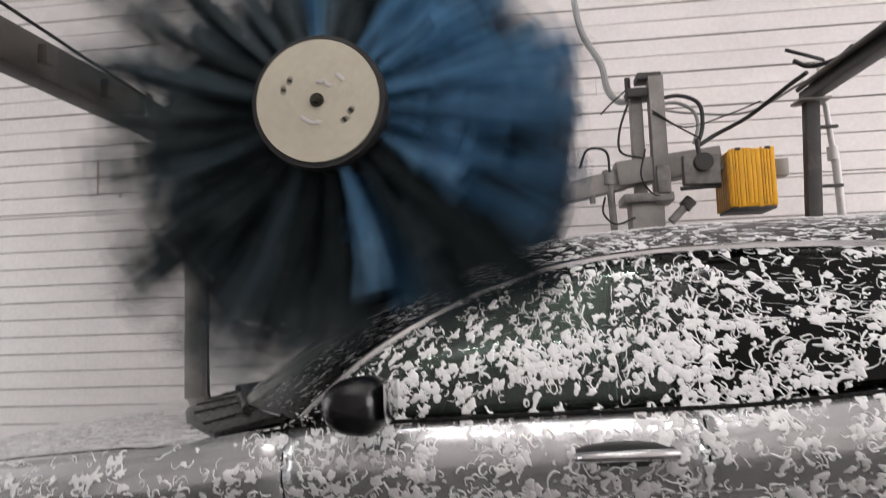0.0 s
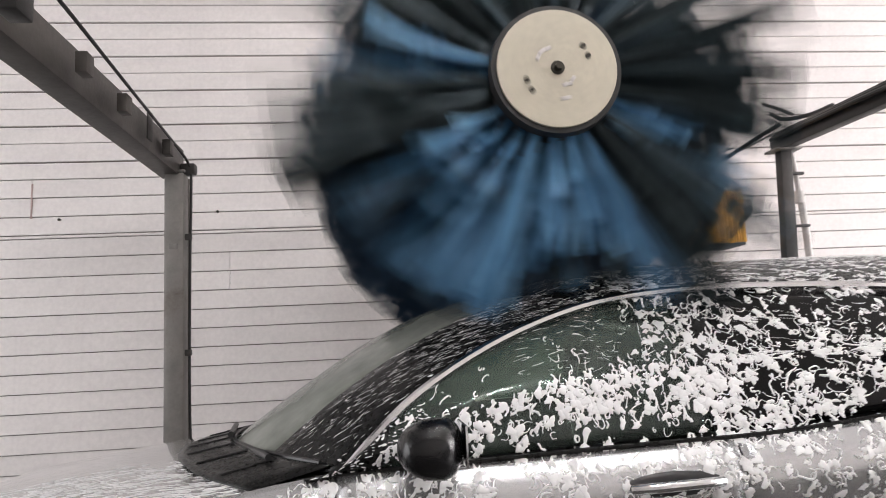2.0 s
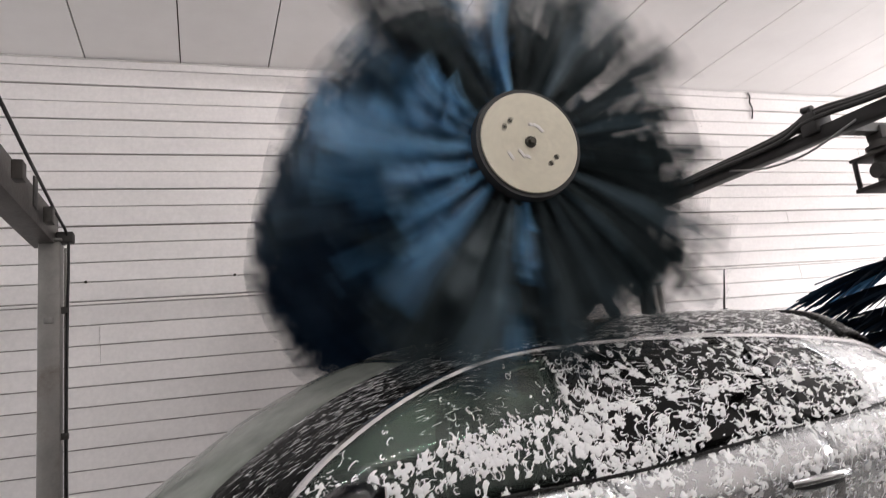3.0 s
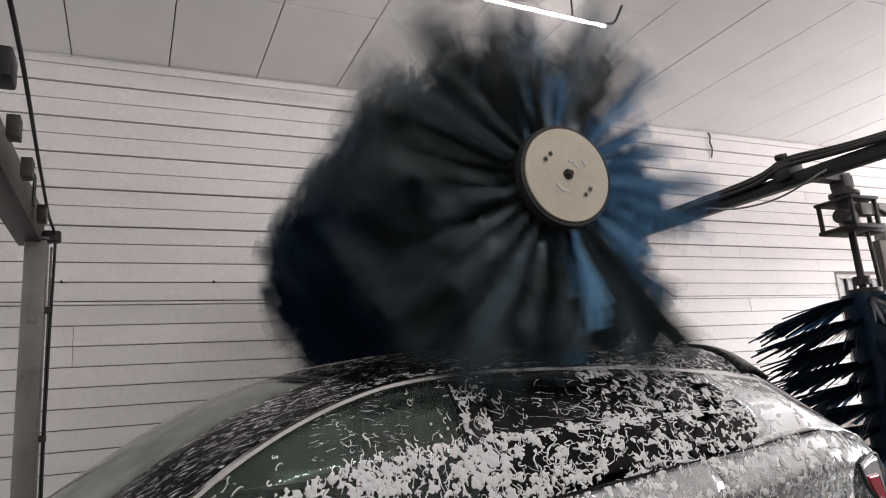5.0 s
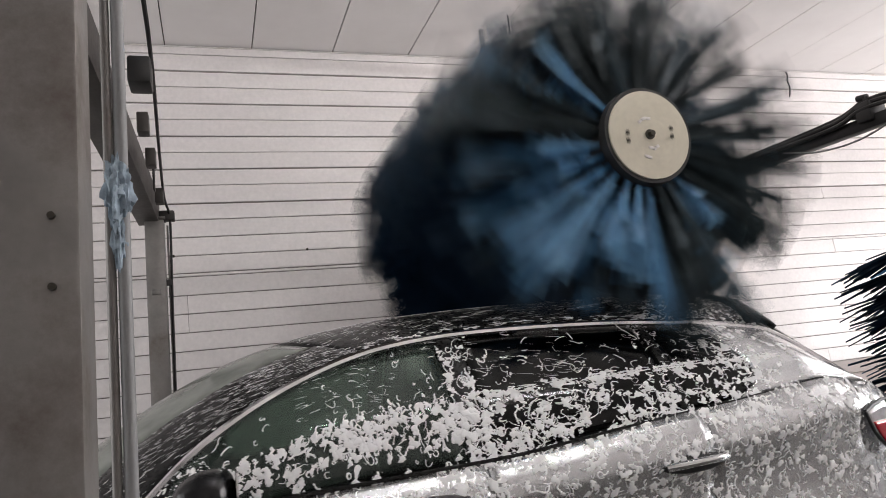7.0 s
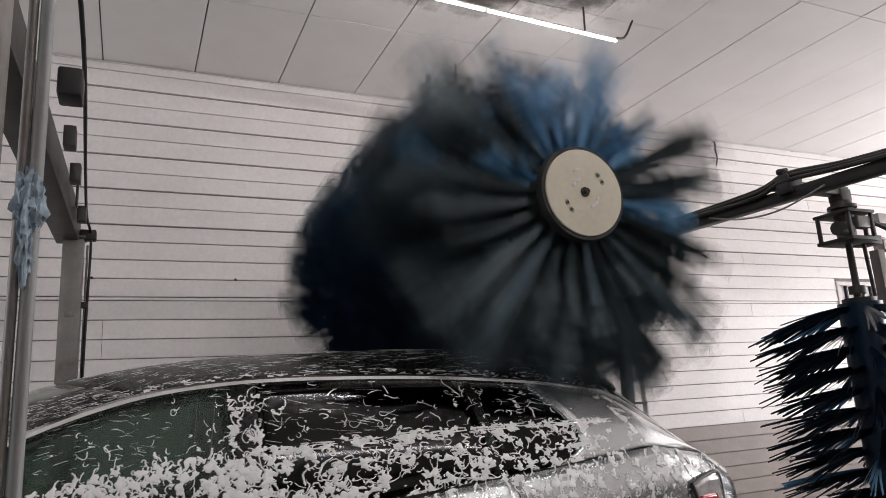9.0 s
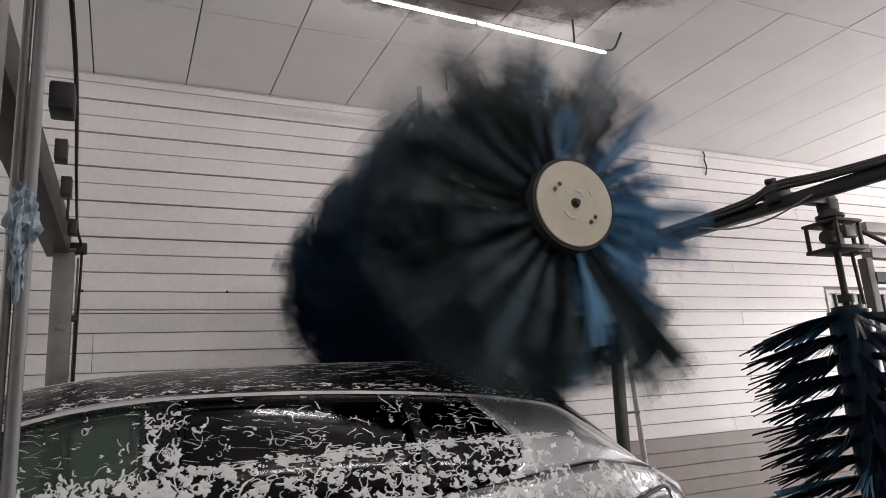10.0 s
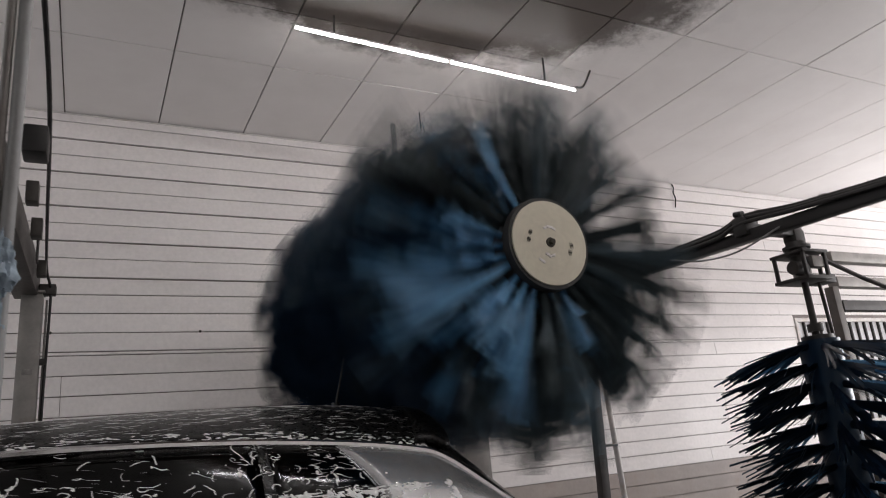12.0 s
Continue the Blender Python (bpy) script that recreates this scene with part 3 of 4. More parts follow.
    part("motor_end", bm_box(3.99, 4.08, Y - 0.07, Y + 0.07, 2.14, 2.26, 0.012), M_STEEL, g)


brush_carriage()


# ---- roof brush ----
BX, BZ, BY0, BY1, BR = 2.0, 2.16, -3.72, -1.55, 0.757


BLUE_AT = 35   # the middle of the bright blue segment, in degrees round the drum


def tuft_mesh(seed, kind):
    """One tuft: flat strands fanned out from the drum, ragged at the tip."""
    rnd = random.Random(seed)
    v, f = [], []
    n, long = 13, rnd.choice({"blue": (0.52, 0.58, 0.64, 0.72, 0.80, 0.90, 1.0), "black": (0.74, 0.84, 0.93, 1.0, 1.06, 1.12, 1.18), "navy": (0.86, 0.93, 1.0, 1.05, 1.09)}[kind])
    fan = 0.19 if kind == "navy" else rnd.uniform(0.08, 0.15)
    for k in range(n):
        side = (k - (n - 1) / 2) / n
        w0, w1 = 0.006, rnd.uniform(0.005, 0.010)
        end = BR * long * rnd.choice((0.74, 0.84, 0.92, 0.97, 1.0, 1.03))
        lean, bend = side * fan + rnd.uniform(-0.03, 0.03), rnd.uniform(-0.12, 0.02)
        tip = rnd.uniform(-0.05, 0.05) - (0.0 if kind == "navy" else 0.05)
        roll = rnd.uniform(-0.5, 0.5) if kind == "navy" else rnd.uniform(-0.95, -0.1)
        base = len(v)
        for i in range(5):
            s = i / 4
            r = 0.19 + (end - 0.19) * s
            a = lean * (0.55 + 0.45 * s) + bend * s * s
            w = (w0 + (w1 - w0) * s) * (1 if i < 4 else 0.5)
            c = Vector((r * math.cos(a), tip * s * s + side * 0.02, r * math.sin(a)))
            t = Vector((-math.sin(a) * math.cos(roll), math.sin(roll), math.cos(a) * math.cos(roll)))
            v += [c - t * w, c + t * w]
        f += [(base + 2 * i, base + 2 * i + 1, base + 2 * i + 3, base + 2 * i + 2) for i in range(4)]
    return v, f


def roof_brush():
    g = thing("roof_brush", "large spinning blue and black bristle roller with a cream end disc", "brush", at=(BX, 0, BZ))
    bm = bmesh.new()
    rod(bm, (0, BY0 + 0.03, 0), (0, BY1, 0), 0.165, seg=40)
    part("drum", bm, M_RUBBER, g)
    bm = bmesh.new()
    rod(bm, (0, BY0 - 0.012, 0), (0, BY0 + 0.03, 0), 0.183, seg=64)
    disc = part("end_disc", bm, M_DISC, g, "scuffed cream plastic end disc with bolt holes")
    bm = bmesh.new()
    ring = [bmesh.ops.create_circle(bm, segments=64, radius=r, matrix=Matrix.Translation((0, y, 0)) @ Matrix.Rotation(radians(90), 4, "X"))["verts"] for r, y in ((0.184, BY0 - 0.004), (0.199, BY0 - 0.004), (0.203, BY0 + 0.035), (0.184, BY0 + 0.035))]
    for p, q in zip(ring, ring[1:] + ring[:1]):
        for k in range(64):
            bm.faces.new((p[k], p[(k + 1) % 64], q[(k + 1) % 64], q[k]))
    part("rim", bm, M_RUBBER, g, "dark rubber rim round the disc")
    bm = bmesh.new()
    rod(bm, (0, BY0 - 0.035, 0), (0, BY0 - 0.01, 0), 0.012, seg=6)
    rod(bm, (0, BY0 - 0.016, 0), (0, BY0 - 0.01, 0), 0.021, seg=20)
    part("axle_bolt", bm, M_DARKHOLE, disc)
    for a, r in ((8, 0.107), (-10, 0.103), (188, 0.107), (170, 0.103)):
        a = radians(a)
        bm = bmesh.new()
        rod(bm, (r * math.cos(a), BY0 - 0.0145, r * math.sin(a)), (r * math.cos(a), BY0 - 0.008, r * math.sin(a)), 0.0095, seg=14)
        part("bolt", bm, M_DARKHOLE, disc)
    # worn raised marks, not readable
    for a, r, w in ((80, 0.05, 0.02), (95, 0.055, 0.012), (110, 0.05, 0.02), (262, 0.06, 0.02), (280, 0.062, 0.028), (300, 0.06, 0.016), (70, 0.09, 0.03)):
        m = Matrix.Rotation(radians(-a), 4, "Y")
        part("worn_mark", bm_box(r, r + 0.012, BY0 - 0.0145, BY0 - 0.010, -w / 2, w / 2, 0.001, m), M_PVC, disc)
    bm = bmesh.new()
    rod(bm, (0, BY1, 0), (0, -0.8, 0), 0.05, seg=20)
    part("shaft", bm, M_STEEL, g)
    shapes = {}
    for k in range(14):
        for name, mat in (("blue", M_BRISTLE), ("black", M_BLACKBRISTLE), ("navy", M_NAVYBRISTLE)):
            v, f = tuft_mesh(k, name)
            me = bpy.data.meshes.new("bristle_tuft")
            me.from_pydata([tuple(c) for c in v], [], f)
            me.materials.append(mat)
            shapes[name, k] = (me, np.array([tuple(c) for c in v]), f)
    rnd = random.Random(5)
    rings = 34
    verts, faces = [], []
    for k in range(rings):
        y = BY0 + 0.06 + (BY1 - BY0 - 0.1) * k / (rings - 1)
        per = 26 if k < 6 else 30
        for j in range(per):
            # the tufts at the disc stand in line behind one another, with gaps between
            a = 2 * math.pi * (j + (0.03 * k + rnd.uniform(-0.09, 0.09) if k < 6 else 0.37 * k + rnd.uniform(-0.2, 0.2))) / per
            off = abs((math.degrees(a) - BLUE_AT + 180) % 360 - 180)
            column = random.Random(j * 7 + 3).random()
            blue = 0.9 * (column < 0.8) if off < 52 else 0.6 * (column < 0.5) if off < 75 else 0.5 * (column < 0.12)
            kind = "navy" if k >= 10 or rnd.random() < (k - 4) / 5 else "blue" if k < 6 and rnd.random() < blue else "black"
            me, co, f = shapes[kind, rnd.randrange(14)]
            m = Matrix.Translation((0, y + rnd.uniform(-0.02, 0.02), 0)) @ Matrix.Rotation(-a, 4, "Y")
            if k < 10:
                ob = new("bristle_tuft", me)
                ob.parent, ob.matrix_basis = g, m
            else:
                r = np.array(m.to_3x3())
                off = sum(len(q) for q in verts)
                verts.append(co @ r.T + np.array(m.translation))
                faces += [tuple(i + off for i in q) for q in f]
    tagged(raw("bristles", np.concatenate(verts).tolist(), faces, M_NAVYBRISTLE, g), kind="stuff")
    return g


brush = roof_brush()
# the arm that carries the far end of the brush
brush_arm = thing("swing_boom", "grey steel boom carrying the far end of the roof brush", "boom", at=(BX, 0, BZ))
part("boom_tube", bm_box(-0.06, 1.34, -0.87, -0.75, -0.07, 0.07, 0.01), M_STEEL, brush_arm)
bm = bmesh.new()
rod(bm, (0, -0.95, 0), (0, -0.68, 0), 0.12, seg=28)
part("bearing_hub", bm, M_CAST, brush_arm)


# ---- side brush behind the car ----
def side_brush():
    g = thing("side_brush", "upright blue bristle side brush hanging from a dark gearbox", "brush", at=(4.6, -2.99, 0))
    bm = bmesh.new()
    rod(bm, (0, 0, 0.35), (0, 0, 1.85), 0.10, seg=24)
    part("core", bm, M_RUBBER, g)
    bm = bmesh.new()
    rod(bm, (0, 0, 1.86), (0, 0, 2.24), 0.022)
    rod(bm, (0, 0, 1.88), (0, 0, 1.93), 0.05)
    part("shaft", bm, M_DARKSTEEL, g)
    bm = bmesh.new()
    rod(bm, (0.14, -0.02, 1.84), (0.12, -0.02, 2.25), 0.012)
    part("tie_rod", bm, M_DARKSTEEL, g)
    for z0, z1 in ((2.215, 2.24), (2.40, 2.42)):
        part("cage_plate", bm_box(-0.13, 0.13, -0.13, 0.13, z0, z1, 0.004), M_DARKSTEEL, g)
    for x in (-0.12, 0.10):
        for y in (-0.12, 0.10):
            part("cage_post", bm_box(x, x + 0.022, y, y + 0.022, 2.24, 2.40, 0.003), M_DARKSTEEL, g)
    bm = bmesh.new()
    rod(bm, (0, 0, 2.24), (0, 0, 2.40), 0.06, seg=18)
    part("gearbox", bm, M_CAST, g)
    bm = bmesh.new()
    rod(bm, (-0.16, -0.05, 2.30), (-0.04, -0.05, 2.30), 0.045)
    part("gear_motor", bm, M_DARKSTEEL, g)
    part("valve_block", bm_box(-0.02, 0.10, -0.11, -0.05, 2.30, 2.38, 0.008), M_CAST, g)
    bm = bmesh.new()
    rod(bm, (0, 0, 2.42), (0, 0, 2.50), 0.065)
    rod(bm, (0, 0, 2.45), (0, 0, 2.47), 0.09)
    box(bm, -0.05, 0.05, -0.05, 0.05, 2.5, 2.58, 0.006)
    box(bm, -0.62, 0.05, -0.04, 0.04, 2.54, 2.60, 0.006)
    part("hanger", bm, M_DARKSTEEL, g)
    bm = bmesh.new()
    box(bm, 0.12, 0.26, -0.06, 0.08, 2.21, 2.27, 0.006)
    rod(bm, (0.2, 0.0, 2.27), (0.2, 0.0, 2.42), 0.014)
    hose(bm, [(0.14, 0.0, 2.42), (0.3, -0.02, 2.36), (0.55, -0.05, 2.26), (0.8, -0.1, 2.16)], 0.016)
    part("bracket", bm, M_DARKSTEEL, g)
    bm = bmesh.new()
    rod(bm, (0, 0, 0.12), (0, 0, 1.82), 0.13, seg=24)
    part("core", bm, M_NAVYBRISTLE, g, "dark blue core that holds the tufts")
    # strands in tiers, drooping to their tips
    for tier in range(13):
        z = 1.78 - tier * 0.125
        for j in range(10):
            rnd = random.Random(tier * 31 + j)
            a0 = 2 * math.pi * (j + 0.5 * (tier % 2) + rnd.uniform(-0.25, 0.25)) / 10
            v, f = [], []
            for s in range(11):
                a1 = a0 + rnd.uniform(-0.13, 0.13)
                end, droop = rnd.uniform(0.42, 0.72), rnd.uniform(0.08, 0.20)
                w = rnd.uniform(0.010, 0.017)
                zz = z + rnd.uniform(-0.014, 0.014)
                b = len(v)
                for i in range(5):
                    q = i / 4
                    r = 0.09 + (end - 0.09) * q
                    a = a0 + (a1 - a0) * q
                    c = Vector((r * math.cos(a), r * math.sin(a), zz - droop * q ** 1.5))
                    t = Vector((-math.sin(a) * 0.7, math.cos(a) * 0.7, 0.7))
                    ww = w * (1 - 0.5 * q ** 2)
                    v += [c - t * ww, c + t * ww]
                f += [(b + 2 * i, b + 2 * i + 1, b + 2 * i + 3, b + 2 * i + 2) for i in range(4)]
            raw("bristle_tuft", v, f, M_NAVYBRISTLE if rnd.random() < 0.87 else M_BRISTLE, g)
    return g


side = side_brush()


# ---- car ----
CY = -2.93
RAIL = [(1.62, .80, .99), (1.815, .745, 1.17), (2.06, .68, 1.312), (2.32, .61, 1.405), (2.55, .575, 1.445), (2.85, .565, 1.46), (3.35, .56, 1.448), (3.80, .54, 1.415), (4.10, .53, 1.375), (4.26, .55, 1.32), (4.52, .66, 1.10)]
CREST = [(1.19, 1.01), (1.45, 1.19), (1.73, 1.36), (2.03, 1.48), (2.40, 1.555), (2.80, 1.585), (3.35, 1.595), (3.85, 1.59), (4.22, 1.55), (4.38, 1.45), (4.68, 1.12)]
BELT = [(1.50, .80, .985), (1.80, .815, 1.0), (2.06, .82, 1.01), (2.32, .82, 1.018), (2.55, .82, 1.024), (2.85, .82, 1.032), (3.35, .81, 1.072), (3.80, .79, 1.10), (4.10, .765, 1.128), (4.26, .75, 1.135), (4.56, .69, 1.08)]


def along(table, u):
    """The smooth curve through a table's rows at row number u."""
    u = min(max(u, 0), len(table) - 1 - 1e-6)
    i = int(u)
    t = u - i
    p = [np.array(table[min(max(k, 0), len(table) - 1)]) for k in (i - 1, i, i + 1, i + 2)]
    return 0.5 * (2 * p[1] + (p[2] - p[0]) * t + (2 * p[0] - 5 * p[1] + 4 * p[2] - p[3]) * t * t + (3 * p[1] - p[0] - 3 * p[2] + p[3]) * t ** 3)


def cabin_side(u, v, s=-1, out=0.0):
    """The glass side of the cabin: u along it, v from belt to rail; s -1 is the side towards the aisle."""
    a, b = along(BELT, u), along(RAIL, u)
    x, h, z = a + (b - a) * v
    return (x, CY + s * (h + 0.035 * math.sin(math.pi * v) + out), z)


def cabin_top(u, t, out=0.0):
    """Windscreen, roof and rear window: t across from one rail to the other."""
    r, c = along(RAIL, u), along(CREST, u)
    g = 1 - abs(2 * t - 1) ** 2.2
    return (r[0] + (c[0] - r[0]) * g, CY - r[1] * (1 - 2 * t), r[2] + (c[1] - r[2]) * g + out)


TOPZ = [(0.05, .66), (0.15, .77), (0.4, .86), (0.8, .905), (1.2, .935), (1.5, .985), (2.06, 1.01), (2.85, 1.032), (3.35, 1.072), (3.8, 1.10), (4.1, 1.128), (4.26, 1.135), (4.56, 1.08), (4.74, 1.0), (4.80, .95)]
WIDE = [(0.05, .56), (0.15, .68), (0.4, .80), (0.8, .86), (1.2, .875), (1.5, .88), (2.85, .885), (3.6, .88), (4.1, .85), (4.35, .82), (4.56, .765), (4.74, .68), (4.80, .60)]
PROFILE = [(0.0, .925), (0.04, .952), (0.08, .978), (0.13, .99), (0.17, .992), (0.195, .982), (0.29, .945), (0.42, .945), (0.6, .965), (0.75, .98), (0.92, .95), (1.0, .91)]


def interp(table, x):
    xs, ys = zip(*table)
    return float(np.interp(x, xs, ys))


def body_side(x, w, s=-1, out=0.0):
    """The painted side below the belt: w from the belt (0) to the sill (1)."""
    zt, zb = interp(TOPZ, x), 0.22 + 0.06 * (x < 0.5) + 0.1 * (x > 4.4)
    return (x, CY + s * (interp(WIDE, x) * interp(PROFILE, w) + out), zt + (zb - zt) * w)


def wing_edge(x):
    """Half width and height of the body's upper edge at x."""
    return interp(WIDE, x) * PROFILE[0][1], interp(TOPZ, x)


def bonnet_skin(q, t):
    """The bonnet: q from nose to scuttle, t across."""
    k = 1 - abs(2 * t - 1) ** 2.4
    xe = 1.50 - 0.42 * k
    x = 0.05 + (xe - 0.05) * q
    h, z = wing_edge(x)
    rise = 0.03 + 0.035 * min(1, x / 0.9)
    return (x - 0.04 * k * (1 - q), CY - h * (1 - 2 * t), z + rise * k - 0.03 * max(0, x - 1.1) / 0.4)


def build_car():
    car = thing("car", "silver hatchback with black roof and dark glass, covered in white foam", "car")
    for s in (-1, 1):
        # painted sides as separate panels with open gaps
        for name, a, b in (("front_wing", 0.05, 1.60), ("front_door", 1.606, 2.712), ("rear_door", 2.718, 3.58), ("rear_wing", 3.586, 4.80)):
            p = sheet(name, lambda q, w, a=a, b=b: body_side(a + (b - a) * q, w, s), 20, 24, M_SILVER, car, thick=0.006)
            if "door" in name:
                hx = 2.365 if name == "front_door" else 3.345
                hy = body_side(hx + 0.14, 0.14, s)[1]
                bm = bmesh.new()
                bmesh.ops.create_uvsphere(bm, u_segments=24, v_segments=12, radius=1)
                bmesh.ops.scale(bm, vec=(0.145, 0.012, 0.036), verts=bm.verts)
                bmesh.ops.translate(bm, vec=(hx + 0.145, hy - s * 0.003, 0.918), verts=bm.verts)
                part("handle_cup", bm, M_BLACKTRIM, p)
                bm = bmesh.new()
                hose(bm, [(hx + 0.02, hy + s * 0.012, 0.915), (hx + 0.07, hy + s * 0.04, 0.922), (hx + 0.2, hy + s * 0.042, 0.926), (hx + 0.27, hy + s * 0.014, 0.922)], 0.014, seg=12)
                part("door_handle", bm, M_CHROME, p, "bright door handle")
        # glass and pillars
        def patch(name, u0, u1, mat, v0=0.03, v1=0.97, out=0.0, label="", f=None):
            return sheet(name, f or (lambda q, w: cabin_side(u0 + (u1 - u0) * q, v0 + (v1 - v0) * w, s, out)), 16, 10, mat, car, label)
        patch("sail_panel", 0.0, 0.75, M_ROOF, 0.0, 1.0)
        patch("front_side_window", 0.76, 4.42, M_GLASS)
        patch("door_pillar", 4.43, 4.70, M_ROOF, 0.0, 1.0, 0.003)
        patch("rear_side_window", 4.71, 6.36, M_PRIVACY)
        patch("window_divider", 6.365, 6.44, M_ROOF, 0.0, 1.0, 0.002)

        def tip(v):
            return 7.36 - 0.42 * max(0, 0.22 - v) ** 1.2 * 6 - 0.7 * max(0, v - 0.35) ** 1.5
        patch("quarter_window", 0, 0, M_PRIVACY, f=lambda q, w: cabin_side(6.445 + (tip(0.03 + 0.94 * w) - 6.445) * q, 0.03 + 0.94 * w, s))
        patch("rear_pillar", 0, 0, M_SILVER, f=lambda q, w: cabin_side(tip(w) + 0.02 + (9.999 - tip(w) - 0.02) * q, w, s, 0.003))
        for name, n0, n1, tb, v, r, mat in (("roof_trim", 0.1, 9.9, RAIL, 1, 0.015, M_CHROME), ("belt_trim", 0.2, 7.5, BELT, 0, 0.0065, M_ROOF), ("belt_strip", 0.9, 7.3, BELT, 0, 0.006, M_CHROME)):
            bm = bmesh.new()
            drop = 0.018 if name == "belt_strip" else 0.0
            hose(bm, [Vector(cabin_side(n0 + (n1 - n0) * k / 24, v, s, 0.006)) - Vector((0, 0, drop)) for k in range(25)], r, 2)
            part(name, bm, mat, car)
        # mirror
        bm = bmesh.new()
        bmesh.ops.create_uvsphere(bm, u_segments=28, v_segments=18, radius=1)
        for q in bm.verts:
            x, y, z = q.co
            q.co = Vector((math.copysign(abs(x) ** 0.85, x) * (0.072 if x > 0 else 0.092), math.copysign(abs(y) ** 0.8, y) * 0.112 + 0.02 * x, math.copysign(abs(z) ** 0.85, z) * (0.071 + 0.01 * x) * (1 + 0.2 * y * s)))
        bmesh.ops.translate(bm, vec=(1.855, CY + s * 0.985, 1.074), verts=bm.verts)
        mirror = part("wing_mirror", bm, M_MIRRORCASE, car, "gloss black wing mirror housing")
        part("mirror_glass", bm_box(1.925, 1.931, CY + s * 0.985 - 0.08, CY + s * 0.985 + 0.08, 1.03, 1.13, 0.002), M_CHROME, mirror)
        bm = bmesh.new()
        rod(bm, (1.81, CY + s * 0.92, 1.03), (1.82, CY + s * 0.80, 1.01), 0.03)
        part("mirror_foot", bm, M_BLACKTRIM, mirror)
        # tail lamp
        def lamp(q, w):
            bow = 0.018 * math.sin(math.pi * w) * (2 * q - 1.4)
            x = (4.375 + 0.145 * w) * (1 - q) + (4.555 + 0.03 * w) * q + bow
            z = (0.985 - 0.18 * w) * (1 - q) + (1.01 - 0.195 * w) * q + 0.012 * math.sin(math.pi * q) * (1 - 2 * w)
            return (x, CY + s * (interp(WIDE, x) * 0.985 + 0.014), z)
        lp = sheet("tail_lamp", lambda q, w: lamp(0.03 + 0.94 * q, 0.04 + 0.92 * w), 10, 10, M_CLEARLENS, car, "clear and red tail lamp", thick=0.02)
        sheet("red_lens", lambda q, w: tuple(np.array(lamp(0.08 + 0.6 * q, 0.28 + 0.55 * w + 0.08 * q)) + np.array((0, s * 0.013, 0))), 8, 8, M_REDLENS, lp, thick=0.006)
        bm = bmesh.new()
        hose(bm, [np.array(lamp(a, b)) + np.array((0, s * 0.004, 0)) for a, b in ((0, 0), (0, .5), (0, 1), (.5, 1), (1, 1), (1, .5), (1, 0), (.5, 0), (0, 0))], 0.008, 4)
        part("lamp_surround", bm, M_BLACKTRIM, lp)
        # head lamp
        sheet("head_lamp", lambda q, w: body_side(0.12 + 0.5 * q, 0.04 + 0.16 * w + 0.03 * q, s, 0.004), 10, 6, M_CLEARLENS, car, thick=0.01)
        for wx in (0.93, 3.72):
            bm = bmesh.new()
            rod(bm, (wx, CY + s * 0.70, 0.32), (wx, CY + s * 0.892, 0.32), 0.345, seg=40)
            part("wheel_arch", bm, M_BLACKTRIM, car)
            wheel = new("wheel")
            wheel.parent, wheel.location = car, (wx, CY + s * 0.80, 0.31)
            bm = bmesh.new()
            rod(bm, (0, -0.1, 0), (0, 0.1, 0), 0.31, seg=40)
            part("tyre", bm, M_RUBBER, wheel)
            bm = bmesh.new()
            rod(bm, (0, s * 0.08, 0), (0, s * 0.108, 0), 0.205, seg=32)
            part("rim", bm, M_CHROME, wheel)
    # bonnet, screen, roof, tail
    edge, bonnet = wing_edge, bonnet_skin
    for s in (-1, 1):
        bm = bmesh.new()
        hose(bm, [(x, CY + s * (edge(x)[0] - 0.03), edge(x)[1] + 0.006 - 0.03 * max(0, x - 1.1) / 0.4) for x in np.linspace(0.2, 1.42, 16)], 0.0045, 2, 6)
        part("bonnet_gap", bm, M_ROOF, car)
        bm = bmesh.new()
        hose(bm, [body_side(x, 0.27 - 0.02 * (x - 2), s, 0.002) for x in np.linspace(1.7, 3.5, 14)], 0.003, 2, 6)
        part("door_crease", bm, M_SILVER, car)
    sheet("bonnet", bonnet, 24, 28, M_SILVER, car)
    def scuttle(q, t):
        t = 0.02 + 0.96 * t
        a, b = np.array(bonnet(0.945, t)), np.array(cabin_top(0.1, t))
        return tuple(a + (b - a) * q + np.array((0, 0, 0.009)))
    sheet("scuttle", scuttle, 10, 28, M_ROOF, car, "black plastic scuttle below the windscreen")
    for k in range(9):
        t0 = 0.1 + 0.1 * k
        bm = bmesh.new()
        hose(bm, [np.array(scuttle(q, t0)) + np.array((0, 0, 0.004)) for q in (0.15, 0.4, 0.65, 0.9)], 0.003, 2, 6)
        part("scuttle_rib", bm, M_BLACKTRIM, car)
    bm = bmesh.new()
    hose(bm, [np.array(cabin_top(0.12, t0)) + np.array((-0.006, 0, 0.008)) for t0 in np.linspace(0.04, 0.96, 24)], 0.007, 2, 6)
    part("screen_seal", bm, M_BLACKTRIM, car, "black rubber seal under the windscreen")
    sheet("windscreen", lambda q, t: cabin_top(0.0 + 3.25 * q, 0.155 + 0.69 * t), 20, 20, M_SCREEN, car, "grey-green wet windscreen")
    for a in (0.0, 0.845):
        sheet("screen_pillar", lambda q, t, a=a: cabin_top(0.0 + 3.3 * q, a + 0.155 * t, 0.002), 20, 6, M_ROOF, car)
    sheet("roof", lambda q, t: cabin_top(3.26 + 5.3 * q, t), 30, 24, M_ROOF, car, "wet black roof panel")
    sheet("tailgate_frame", lambda q, t: cabin_top(8.56 + 0.35 * q, t), 4, 20, M_ROOF, car)
